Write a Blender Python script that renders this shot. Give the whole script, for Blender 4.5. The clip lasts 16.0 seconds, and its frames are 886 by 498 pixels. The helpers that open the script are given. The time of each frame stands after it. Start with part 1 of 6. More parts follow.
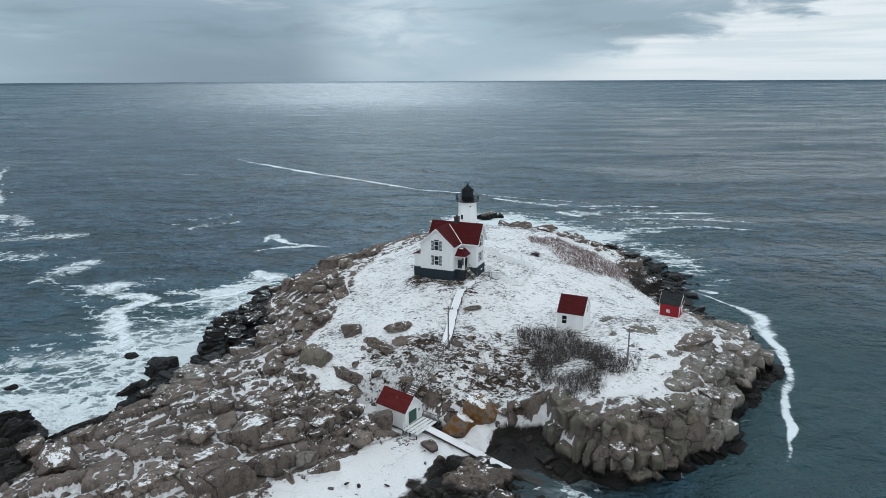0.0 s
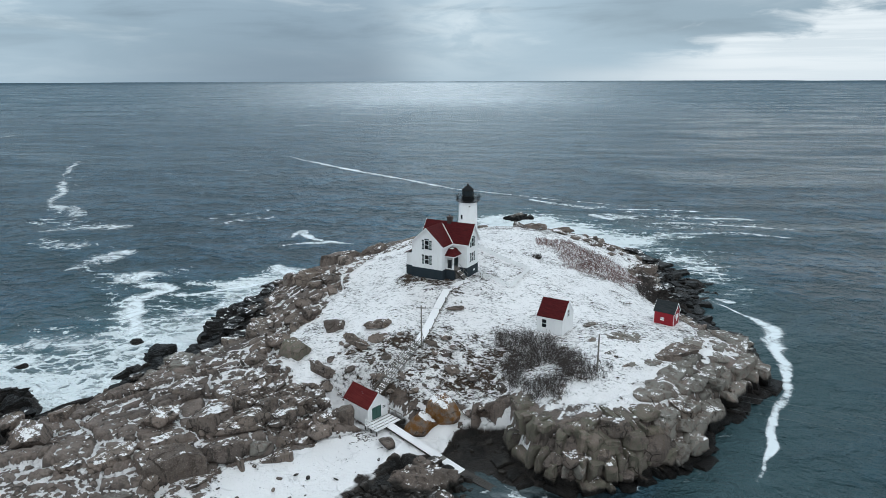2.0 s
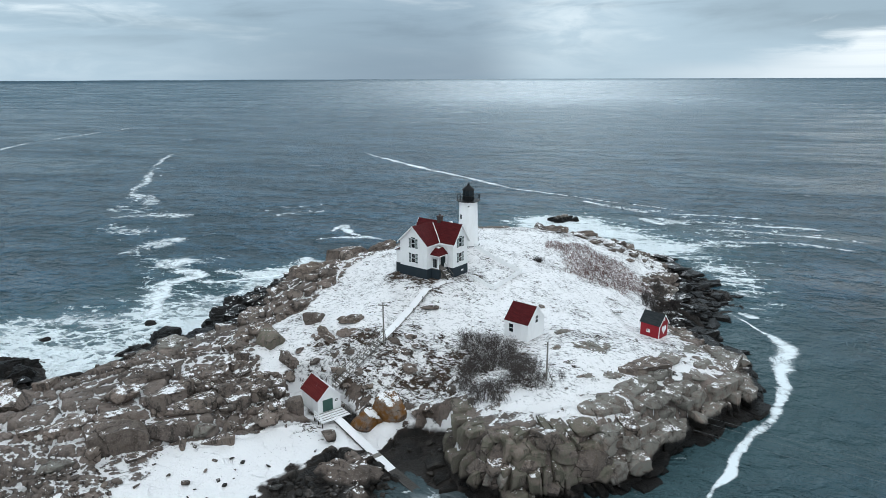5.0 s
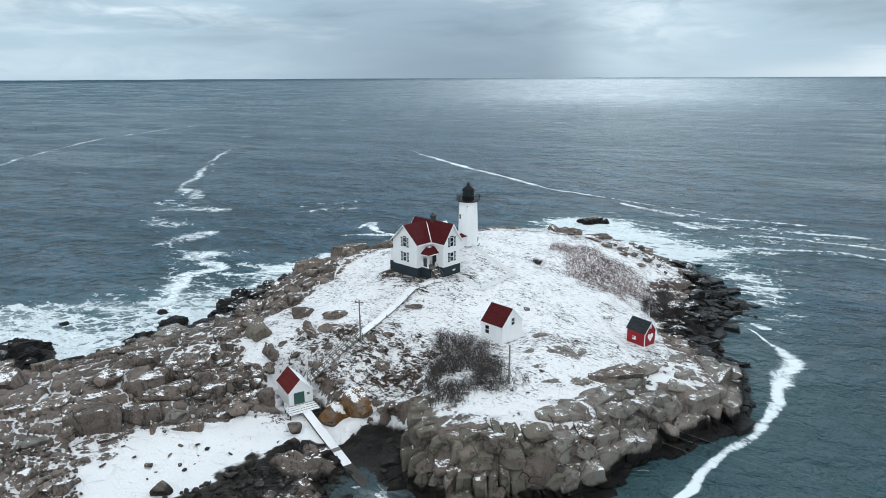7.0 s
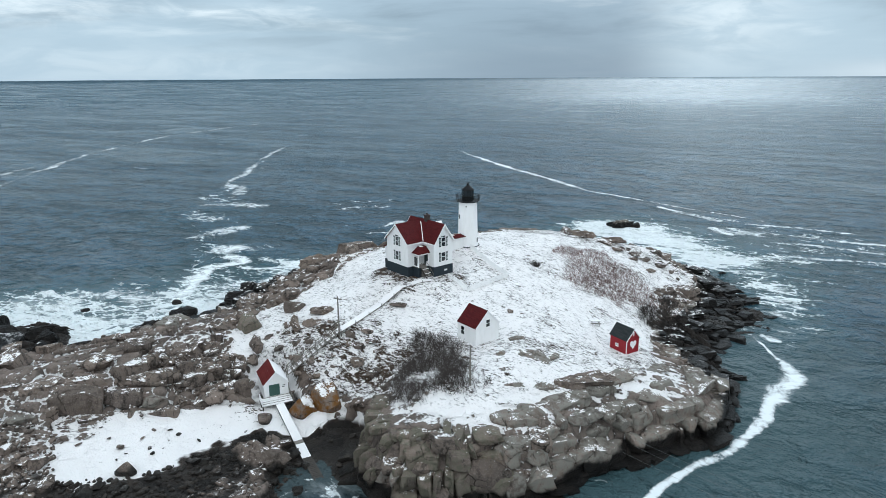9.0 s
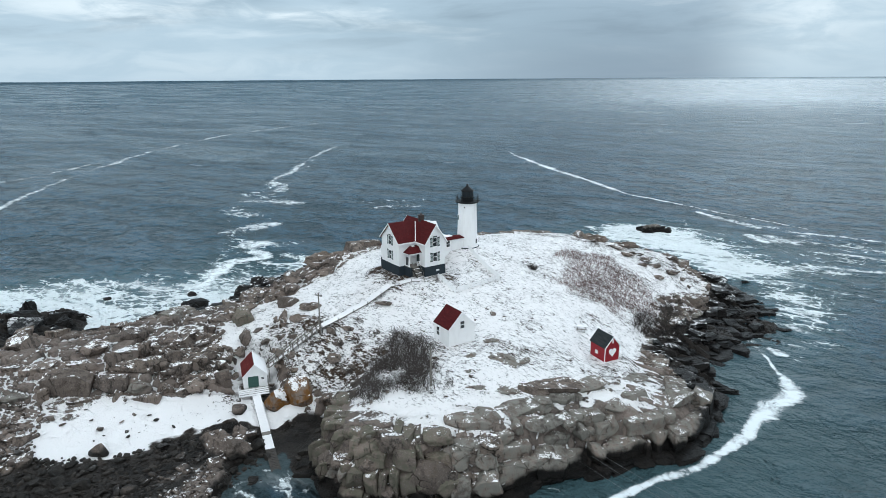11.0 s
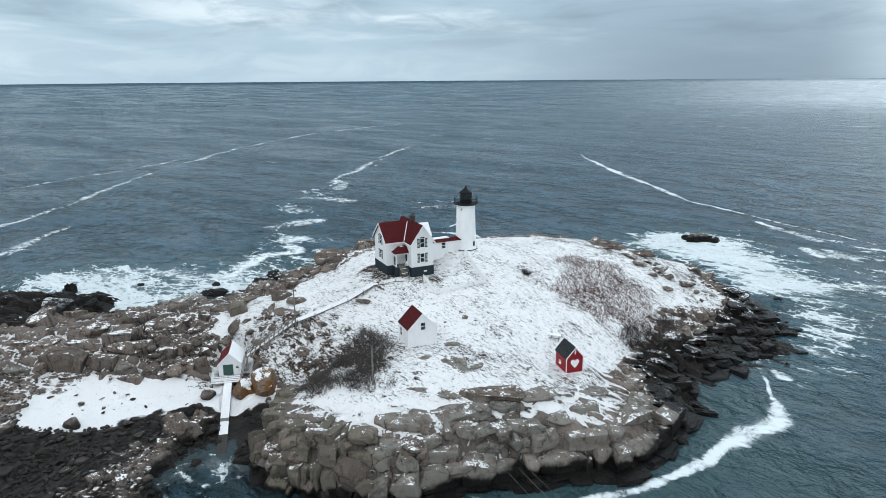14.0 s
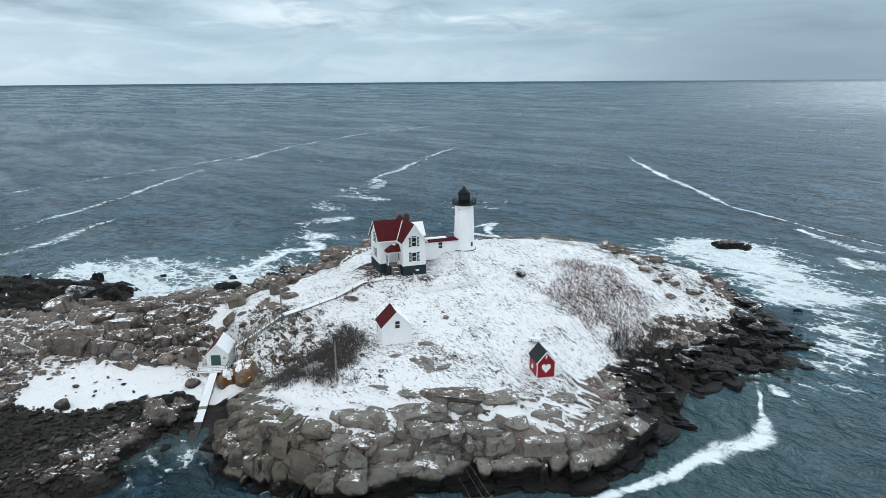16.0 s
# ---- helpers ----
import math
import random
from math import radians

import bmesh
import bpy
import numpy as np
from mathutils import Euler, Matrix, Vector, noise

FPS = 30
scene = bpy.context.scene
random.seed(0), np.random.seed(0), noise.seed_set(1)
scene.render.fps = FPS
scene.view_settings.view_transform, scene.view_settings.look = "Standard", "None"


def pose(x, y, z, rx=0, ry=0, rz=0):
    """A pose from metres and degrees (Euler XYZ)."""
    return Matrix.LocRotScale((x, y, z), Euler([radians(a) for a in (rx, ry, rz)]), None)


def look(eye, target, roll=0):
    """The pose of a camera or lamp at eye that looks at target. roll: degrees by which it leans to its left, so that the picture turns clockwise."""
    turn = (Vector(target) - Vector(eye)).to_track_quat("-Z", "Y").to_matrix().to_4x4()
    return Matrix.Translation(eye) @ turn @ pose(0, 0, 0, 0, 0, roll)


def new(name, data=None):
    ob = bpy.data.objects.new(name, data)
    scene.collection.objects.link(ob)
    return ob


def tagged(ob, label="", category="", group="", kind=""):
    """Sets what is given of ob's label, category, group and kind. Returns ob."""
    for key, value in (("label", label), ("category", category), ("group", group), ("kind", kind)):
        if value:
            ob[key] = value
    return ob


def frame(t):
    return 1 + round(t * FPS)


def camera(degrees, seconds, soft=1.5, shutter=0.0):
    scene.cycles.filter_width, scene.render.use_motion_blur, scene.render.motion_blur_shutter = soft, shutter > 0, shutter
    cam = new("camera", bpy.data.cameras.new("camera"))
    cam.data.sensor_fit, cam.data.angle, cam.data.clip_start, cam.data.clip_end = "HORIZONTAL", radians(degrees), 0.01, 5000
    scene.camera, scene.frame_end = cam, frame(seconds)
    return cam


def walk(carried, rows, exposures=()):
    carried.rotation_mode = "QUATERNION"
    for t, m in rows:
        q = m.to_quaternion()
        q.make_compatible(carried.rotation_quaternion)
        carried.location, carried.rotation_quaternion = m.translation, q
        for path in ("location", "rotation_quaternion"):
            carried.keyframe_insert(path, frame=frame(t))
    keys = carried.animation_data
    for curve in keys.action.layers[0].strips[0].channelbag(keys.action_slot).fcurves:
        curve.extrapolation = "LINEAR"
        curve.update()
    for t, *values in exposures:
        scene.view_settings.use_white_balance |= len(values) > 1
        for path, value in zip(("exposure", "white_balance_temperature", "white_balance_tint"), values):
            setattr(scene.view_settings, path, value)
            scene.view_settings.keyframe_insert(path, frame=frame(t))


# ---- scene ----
import collections

# ---------------------------------------------------------------- camera
cam = camera(68.5, 16.0, soft=0.8)
# seconds, eye x y z, yaw, pitch, roll
ROWS = [
    (0.0, -0.278, -0.224, 49.908, -0.112, -14.711, -0.233),
    (0.5, 3.302, -0.266, 49.834, 1.419, -14.683, -0.215),
    (1.0, 6.848, -0.175, 49.800, 2.944, -14.673, -0.201),
    (1.5, 10.366, 0.036, 49.796, 4.462, -14.679, -0.191),
    (2.0, 13.858, 0.357, 49.813, 5.975, -14.697, -0.185),
    (2.5, 17.326, 0.780, 49.845, 7.483, -14.722, -0.182),
    (3.0, 20.772, 1.297, 49.885, 8.988, -14.752, -0.183),
    (3.5, 24.197, 1.903, 49.929, 10.490, -14.785, -0.186),
    (4.0, 27.601, 2.593, 49.973, 11.988, -14.818, -0.193),
    (4.5, 30.983, 3.365, 50.013, 13.485, -14.850, -0.201),
    (5.0, 34.344, 4.215, 50.049, 14.980, -14.879, -0.212),
    (5.5, 37.681, 5.142, 50.078, 16.473, -14.904, -0.224),
    (6.0, 40.993, 6.145, 50.100, 17.964, -14.925, -0.238),
    (6.5, 44.277, 7.224, 50.114, 19.455, -14.941, -0.253),
    (7.0, 47.531, 8.380, 50.122, 20.943, -14.952, -0.269),
    (7.5, 50.753, 9.613, 50.124, 22.431, -14.958, -0.286),
    (8.0, 53.939, 10.925, 50.120, 23.917, -14.958, -0.303),
    (8.5, 57.087, 12.315, 50.113, 25.402, -14.954, -0.320),
    (9.0, 60.192, 13.786, 50.102, 26.884, -14.945, -0.337),
    (9.5, 63.253, 15.337, 50.090, 28.365, -14.932, -0.354),
    (10.0, 66.266, 16.971, 50.077, 29.844, -14.915, -0.370),
    (10.5, 69.227, 18.686, 50.065, 31.320, -14.896, -0.385),
    (11.0, 72.135, 20.484, 50.053, 32.793, -14.875, -0.399),
    (11.5, 74.985, 22.362, 50.042, 34.263, -14.852, -0.411),
    (12.0, 77.777, 24.320, 50.031, 35.730, -14.828, -0.421),
    (12.5, 80.508, 26.354, 50.020, 37.192, -14.804, -0.429),
    (13.0, 83.175, 28.462, 50.006, 38.650, -14.779, -0.435),
    (13.5, 85.779, 30.639, 49.987, 40.104, -14.754, -0.438),
    (14.0, 88.317, 32.879, 49.960, 41.552, -14.730, -0.437),
    (14.5, 90.789, 35.174, 49.920, 42.994, -14.705, -0.434),
    (15.0, 93.197, 37.517, 49.862, 44.431, -14.680, -0.427),
    (15.5, 95.541, 39.896, 49.778, 45.861, -14.655, -0.417),
    (16.0, 97.822, 42.299, 49.661, 47.284, -14.627, -0.402),
]
walk(cam, [(t, pose(x, y, z, 90 + pitch, 0, yaw) @ pose(0, 0, 0, 0, 0, roll)) for t, x, y, z, yaw, pitch, roll in ROWS],
     exposures=[(0.0, -0.14, 6150, 8), (4.0, 0.04, 6150, 8), (8.0, 0.16, 6150, 8), (12.0, 0.15, 6150, 8), (16.0, 0.14, 6150, 8)])


# ---------------------------------------------------------------- node helpers
class Nodes:
    """Short calls that add nodes to one tree."""

    def __init__(self, tree):
        self.tree = tree
        tree.nodes.clear()

    def add(self, kind, **props):
        n = self.tree.nodes.new(kind)
        for k, v in props.items():
            if k == "operation":
                n.operation = v
            elif k == "blend_type":
                n.blend_type = v
            elif k == "data_type":
                n.data_type = v
        return n

    def put(self, socket, value):
        if value is None:
            return
        if isinstance(value, bpy.types.NodeSocket):
            self.tree.links.new(value, socket)
        elif socket.type == "RGBA" and len(value) == 3:
            socket.default_value = (*value, 1)
        else:
            socket.default_value = value

    def math(self, op, a, b=None, c=None, clamp=False):
        n = self.add("ShaderNodeMath", operation=op)
        n.use_clamp = clamp
        for s, v in zip(n.inputs, (a, b, c)):
            self.put(s, v)
        return n.outputs[0]

    def vmath(self, op, a, b=None):
        n = self.add("ShaderNodeVectorMath", operation=op)
        self.put(n.inputs[0], a)
        self.put(n.inputs[1], b)
        return n.outputs[0]

    def mix(self, fac, a, b, blend="MIX"):
        n = self.add("ShaderNodeMix", data_type="RGBA")
        n.blend_type = blend
        self.put(n.inputs[0], fac)
        self.put(n.inputs[6], a)
        self.put(n.inputs[7], b)
        return n.outputs[2]

    def noise(self, vec, scale, detail=4.0, rough=0.55, distort=0.0):
        n = self.add("ShaderNodeTexNoise")
        self.put(n.inputs["Vector"], vec)
        n.inputs["Scale"].default_value = scale
        n.inputs["Detail"].default_value = detail
        n.inputs["Roughness"].default_value = rough
        n.inputs["Distortion"].default_value = distort
        return n.outputs[0]

    def voronoi(self, vec, scale, feature="F1", out=0):
        n = self.add("ShaderNodeTexVoronoi")
        n.feature = feature
        self.put(n.inputs["Vector"], vec)
        n.inputs["Scale"].default_value = scale
        return n.outputs[out]

    def step(self, x, lo, hi):
        n = self.add("ShaderNodeMapRange")
        n.interpolation_type = "SMOOTHSTEP"
        self.put(n.inputs[0], x)
        self.put(n.inputs[1], lo)
        self.put(n.inputs[2], hi)
        return n.outputs[0]

    def ramp(self, x, *stops):
        n = self.add("ShaderNodeValToRGB")
        self.put(n.inputs[0], x)
        e = n.color_ramp.elements
        while len(e) < len(stops):
            e.new(0.5)
        for el, (p, c) in zip(e, stops):
            el.position, el.color = p, (*c, 1)
        return n.outputs[0]

    def stretch(self, vec, sx, sy, sz=1.0, turn=0.0):
        n = self.add("ShaderNodeMapping")
        self.put(n.inputs[0], vec)
        n.inputs["Rotation"].default_value = (0, 0, radians(turn))
        n.inputs["Scale"].default_value = (sx, sy, sz)
        return n.outputs[0]

    def bump(self, height, distance, strength=1.0, normal=None):
        n = self.add("ShaderNodeBump")
        self.put(n.inputs["Height"], height)
        n.inputs["Distance"].default_value = distance
        n.inputs["Strength"].default_value = strength
        self.put(n.inputs["Normal"], normal)
        return n.outputs[0]

    def xyz(self, vec):
        n = self.add("ShaderNodeSeparateXYZ")
        self.put(n.inputs[0], vec)
        return n.outputs

    def value(self, name):
        n = self.add("ShaderNodeAttribute")
        n.attribute_name = name
        return n.outputs["Fac"]

    def surface(self, color, rough=0.8, normal=None, metal=0.0, spec=0.4, **more):
        n = self.add("ShaderNodeBsdfPrincipled")
        self.put(n.inputs["Base Color"], color)
        self.put(n.inputs["Roughness"], rough)
        self.put(n.inputs["Normal"], normal)
        self.put(n.inputs["Metallic"], metal)
        self.put(n.inputs["Specular IOR Level"], spec)
        return n.outputs[0]

    def done(self, shader):
        n = self.add("ShaderNodeOutputMaterial")
        self.put(n.inputs[0], shader)


def material(name):
    m = bpy.data.materials.new(name)
    m.use_nodes = True
    n = Nodes(m.node_tree)
    g = n.add("ShaderNodeNewGeometry")
    return m, n, g.outputs["Position"], g.outputs["Normal"]


# ---------------------------------------------------------------- sky and sun
SUN_AZIMUTH, SUN_HEIGHT = -5.0, 34.0     # degrees right of +y, degrees up
world = bpy.data.worlds.new("winter_sky")
scene.world = world
world.use_nodes = True
w = Nodes(world.node_tree)
direction = w.add("ShaderNodeTexCoord").outputs["Generated"]
dx, dy, dz = w.xyz(direction)
azimuth = w.math("MULTIPLY", w.math("ARCTAN2", dx, dy), 57.2958)
elevation = w.math("MULTIPLY", w.math("ARCSINE", dz), 57.2958)


def hump(x, centre, width):
    q = w.math("DIVIDE", w.math("SUBTRACT", x, centre), width)
    return w.math("EXPONENT", w.math("MULTIPLY", w.math("MULTIPLY", q, q), -1.0))


flat = w.add("ShaderNodeCombineXYZ")
w.put(flat.inputs[0], w.math("MULTIPLY", azimuth, 0.065))
w.put(flat.inputs[1], w.math("MULTIPLY", elevation, 0.42))
flat = flat.outputs[0]
clouds = w.noise(flat, 1.0, 7.0, 0.56, 0.35)
banks = w.noise(w.stretch(flat, 0.5, 0.6, 1.0), 1.0, 5.0, 0.5, 0.3)
ahead = w.step(w.math("COSINE", w.math("DIVIDE", w.math("ADD", azimuth, 20.0), 57.2958)), -0.25, 0.75)
dome = w.mix(w.step(elevation, 10.0, 55.0), (0.98, 1.05, 1.08), (1.55, 1.62, 1.65))
cloud_deck = w.mix(w.step(elevation, 8.0, 22.0), (0.455, 0.58, 0.665), (0.235, 0.325, 0.395))
cloud_deck = w.mix(w.step(elevation, 42.0, 80.0), cloud_deck, (1.55, 1.62, 1.65))
sky_col = w.mix(ahead, dome, cloud_deck)
aloft = w.step(elevation, 1.0, 5.0)
dark_k = w.math("MULTIPLY", w.step(clouds, 0.52, 0.30), w.math("ADD", 0.12, w.math("MULTIPLY", aloft, 0.62)))
sky_col = w.mix(dark_k, sky_col, (0.265, 0.345, 0.405))
pale_k = w.math("MULTIPLY", w.step(clouds, 0.53, 0.68), w.math("ADD", 0.15, w.math("MULTIPLY", aloft, 0.75)))
sky_col = w.mix(pale_k, sky_col, (0.70, 0.80, 0.85))
left_edge = w.step(azimuth, -44.0, -18.0)
right_edge = w.step(azimuth, -5.0, -13.0)
shower = w.math("MULTIPLY", w.math("MULTIPLY", left_edge, right_edge), w.math("ADD", 0.45, w.math("MULTIPLY", w.step(elevation, 9.0, 0.0), 0.55)))
shower = w.math("MULTIPLY", shower, w.math("ADD", 0.70, w.math("MULTIPLY", banks, 0.5)))
sky_col = w.mix(w.math("MULTIPLY", shower, 0.66, None, True), sky_col, (0.145, 0.210, 0.285))
bars = w.noise(w.stretch(flat, 0.9, 3.2, 1.0), 1.0, 6.0, 0.6, 0.4)
ragged = w.noise(w.stretch(flat, 2.6, 1.5, 1.0), 1.0, 6.0, 0.58, 0.6)
overhang = w.math("MULTIPLY", w.step(azimuth, 2.0, 11.0), w.math("MULTIPLY", w.step(elevation, 1.2, 5.0), w.step(azimuth, 48.0, 30.0)))
sky_col = w.mix(w.math("MULTIPLY", overhang, 0.62), sky_col, (0.30, 0.385, 0.445))
brim = w.math("ADD", 1.7, w.math("MULTIPLY", w.math("SUBTRACT", azimuth, 12.5), 0.22))
below = w.math("SUBTRACT", brim, w.math("ADD", elevation, w.math("MULTIPLY", w.math("SUBTRACT", ragged, 0.5), 9.0)))
gap = w.math("MULTIPLY", w.step(azimuth, 7.0, 18.0), w.step(below, -1.3, 1.0))
gap = w.math("MULTIPLY", gap, w.step(azimuth, 75.0, 45.0))
gap = w.math("MULTIPLY", gap, w.math("ADD", 0.72, w.math("MULTIPLY", w.step(bars, 0.62, 0.40), 0.28)))
sky_col = w.mix(w.math("MULTIPLY", gap, 0.93), sky_col, (0.93, 0.97, 0.98))
pale_rim = w.math("MULTIPLY", w.math("MULTIPLY", w.step(azimuth, -2.0, 12.0), w.step(azimuth, 75.0, 45.0)), w.step(elevation, 1.4, 0.1))
sky_col = w.mix(w.math("MULTIPLY", pale_rim, 0.6), sky_col, (0.80, 0.86, 0.89))
# light and dark cloud masses to the left of the shower: azimuth, elevation, widths, strength
for ca_, ce_, wa_, we_, st_ in ((-58, 5.4, 6.5, 1.5, 0.85), (-44.5, 5.0, 4.8, 0.6, 0.85), (-75, 1.2, 14, 1.6, 0.35), (-50, 0.9, 12, 1.3, 0.3), (-4.5, 4.6, 5.0, 3.5, 0.5), (17, 6.0, 3.5, 0.4, 0.5)):
    puff = w.math("MULTIPLY", hump(azimuth, ca_, wa_), hump(elevation, ce_, we_))
    puff = w.math("MULTIPLY", puff, w.math("ADD", 0.25, w.math("MULTIPLY", w.step(ragged, 0.38, 0.62), 0.9)))
    sky_col = w.mix(w.math("MULTIPLY", puff, st_), sky_col, (0.82, 0.90, 0.93))
for ca_, ce_, wa_, we_, st_ in ((-39, 4.1, 7.5, 0.7, 0.65), (-73, 5.2, 6.0, 0.9, 0.55), (-50, 5.9, 3.5, 0.6, 0.6), (-28, 3.0, 9, 3.0, 0.25)):
    puff = w.math("MULTIPLY", hump(azimuth, ca_, wa_), hump(elevation, ce_, we_))
    puff = w.math("MULTIPLY", puff, w.math("ADD", 0.3, w.math("MULTIPLY", w.step(ragged, 0.62, 0.38), 0.8)))
    sky_col = w.mix(w.math("MULTIPLY", puff, st_), sky_col, (0.30, 0.40, 0.47))
glow = w.math("MULTIPLY", hump(azimuth, SUN_AZIMUTH - 3.0, 14.0), w.math("MULTIPLY", w.step(elevation, 6.0, 14.0), w.step(elevation, 32.0, 20.0)))
sky_col = w.mix(w.math("MULTIPLY", glow, 0.9), sky_col, (2.6, 2.75, 2.8))
nishita = w.add("ShaderNodeTexSky")
nishita.sky_type = "NISHITA"
nishita.sun_disc = False
nishita.sun_elevation = radians(SUN_HEIGHT)
nishita.sun_rotation = radians(SUN_AZIMUTH)
clear = w.add("ShaderNodeBackground")
w.put(clear.inputs[0], nishita.outputs[0])
clear.inputs[1].default_value = 0.05
overcast = w.add("ShaderNodeBackground")
w.put(overcast.inputs[0], sky_col)
overcast.inputs[1].default_value = 1.0
both = w.add("ShaderNodeMixShader")
both.inputs[0].default_value = 0.96
w.put(both.inputs[1], clear.outputs[0])
w.put(both.inputs[2], overcast.outputs[0])
w.put(w.add("ShaderNodeOutputWorld").inputs[0], both.outputs[0])

sun = new("sun", bpy.data.lights.new("sun", "SUN"))
sun.data.energy, sun.data.angle, sun.data.color = 0.9, radians(20), (0.86, 1.0, 1.08)
sa, se = radians(SUN_AZIMUTH), radians(SUN_HEIGHT)
sun.matrix_world = look((math.sin(sa) * math.cos(se) * 300, 120 + math.cos(sa) * math.cos(se) * 300, math.sin(se) * 300), (0, 120, 0))


# ---------------------------------------------------------------- numeric noise for the land
def hash2(ix, iy, seed):
    h = (ix.astype(np.int64) * 374761393 + iy.astype(np.int64) * 668265263 + seed * 1274126177) & 0xFFFFFFFF
    h = ((h ^ (h >> 13)) * 1103515245) & 0xFFFFFFFF
    h = ((h ^ (h >> 16)) * 2246822519) & 0xFFFFFFFF
    return ((h ^ (h >> 15)) & 0xFFFFFF) / float(0xFFFFFF)


def vnoise(x, y, seed):
    ix, iy = np.floor(x), np.floor(y)
    fx, fy = x - ix, y - iy
    fx, fy = fx * fx * (3 - 2 * fx), fy * fy * (3 - 2 * fy)
    a, b = hash2(ix, iy, seed), hash2(ix + 1, iy, seed)
    c, d = hash2(ix, iy + 1, seed), hash2(ix + 1, iy + 1, seed)
    return (a + (b - a) * fx) * (1 - fy) + (c + (d - c) * fx) * fy - 0.5


def fbm(x, y, size, octaves, seed):
    out, amp, f = 0, 1.0, 1.0 / size
    for o in range(octaves):
        out = out + amp * vnoise(x * f + 17.3 * o, y * f - 9.1 * o, seed + o)
        amp, f = amp * 0.5, f * 2.03
    return out


def cells(x, y, seed):
    """Distance to the nearest cell point, gap to the second, three random numbers and the offset from the cell's point."""
    ix, iy = np.floor(x), np.floor(y)
    f1, f2 = np.full(x.shape, 9.0), np.full(x.shape, 9.0)
    bx, by, ox, oy = (np.zeros(x.shape) for _ in range(4))
    for i in (-1, 0, 1):
        for j in (-1, 0, 1):
            cx, cy = ix + i, iy + j
            px, py = cx + 0.15 + 0.7 * hash2(cx, cy, seed), cy + 0.15 + 0.7 * hash2(cx, cy, seed + 7)
            d = np.hypot(px - x, py - y)
            near = d < f1
            f2 = np.where(near, f1, np.minimum(f2, d))
            bx, by = np.where(near, cx, bx), np.where(near, cy, by)
            ox, oy = np.where(near, x - px, ox), np.where(near, y - py, oy)
            f1 = np.where(near, d, f1)
    return f1, f2 - f1, hash2(bx, by, seed + 11), hash2(bx, by, seed + 23), hash2(bx, by, seed + 31), ox, oy


def smooth(x, lo, hi):
    t = np.clip((x - lo) / (hi - lo), 0, 1)
    return t * t * (3 - 2 * t)


def inside(x, y, poly):
    """Signed distance to a closed outline, positive within."""
    best = np.full(x.shape, 1e9)
    odd = np.zeros(x.shape, bool)
    for (ax, ay), (bx, by) in zip(poly, poly[1:] + poly[:1]):
        ex, ey = bx - ax, by - ay
        t = np.clip(((x - ax) * ex + (y - ay) * ey) / (ex * ex + ey * ey), 0, 1)
        best = np.minimum(best, np.hypot(x - ax - t * ex, y - ay - t * ey))
        cross = (ay > y) != (by > y)
        odd ^= cross & (x < (bx - ax) * (y - ay) / ((by - ay) if by != ay else 1e-9) + ax)
    return np.where(odd, best, -best)


# ---------------------------------------------------------------- the island's plan
COAST = [(59, 112), (57.5, 105), (51, 98), (46, 90), (39.5, 81), (31, 74), (23.5, 71), (19.5, 71.3), (15, 70.3), (11.5, 68.8),
         (13, 66), (17, 58), (14, 50), (4, 43), (-20, 40), (-60, 42), (-92, 52), (-92, 66), (-84, 77), (-72, 89), (-64, 91),
         (-58, 83), (-51, 92), (-49, 100), (-43, 109), (-44, 118), (-46, 128), (-44, 139), (-38, 148), (-33, 158), (-24, 172),
         (-8, 182), (14, 186), (36, 190), (47, 183), (56, 174), (62, 163), (62, 154), (57, 148), (53, 140), (54, 132), (57, 125), (58, 118)]
PLATEAU = [(-22, 108), (-20, 117), (-15, 128), (-7, 140), (1, 154), (7, 166), (15, 177), (32, 178), (44, 171), (45, 158), (42.5, 148), (43, 136), (45, 124),
           (47, 115), (44, 105), (41, 97), (34, 87), (26, 82), (18, 84), (14, 86), (9, 85.2), (3, 85.2), (-2, 86), (-9, 88.5), (-18.5, 89), (-23, 99)]
BEACH = [(-22.5, 59), (-21.5, 68), (-16.5, 73.5), (-10, 78), (-6, 80.5), (3, 82.5), (8, 83.5), (5, 78), (1, 74), (-5, 69), (-9, 60), (-16, 55)]
SPOTS = [(5, 134, 15.9), (-4, 116, 13.6), (3, 113, 13.4), (9, 119, 13.6), (10, 152, 14.2), (20, 157, 12.8), (28, 165, 11.2), (34, 180, 7.0),
         (24, 136, 12.0), (37, 139, 8.4), (22, 100, 10.0), (32, 98, 10.0), (39, 97, 8.4), (37, 90, 7.2), (27, 82, 7.8), (18, 81, 7.2),
         (26, 89, 9.6), (43, 112, 7.2), (49, 113, 5.6), (15, 114, 12.6), (2, 105, 11.2), (-8, 86, 2.9)]
GULLY = [(6.5, 79.5), (10, 82.5), (13, 82.5), (15, 78.5), (19, 73), (22, 69), (18, 60), (11, 62), (6.5, 73)]
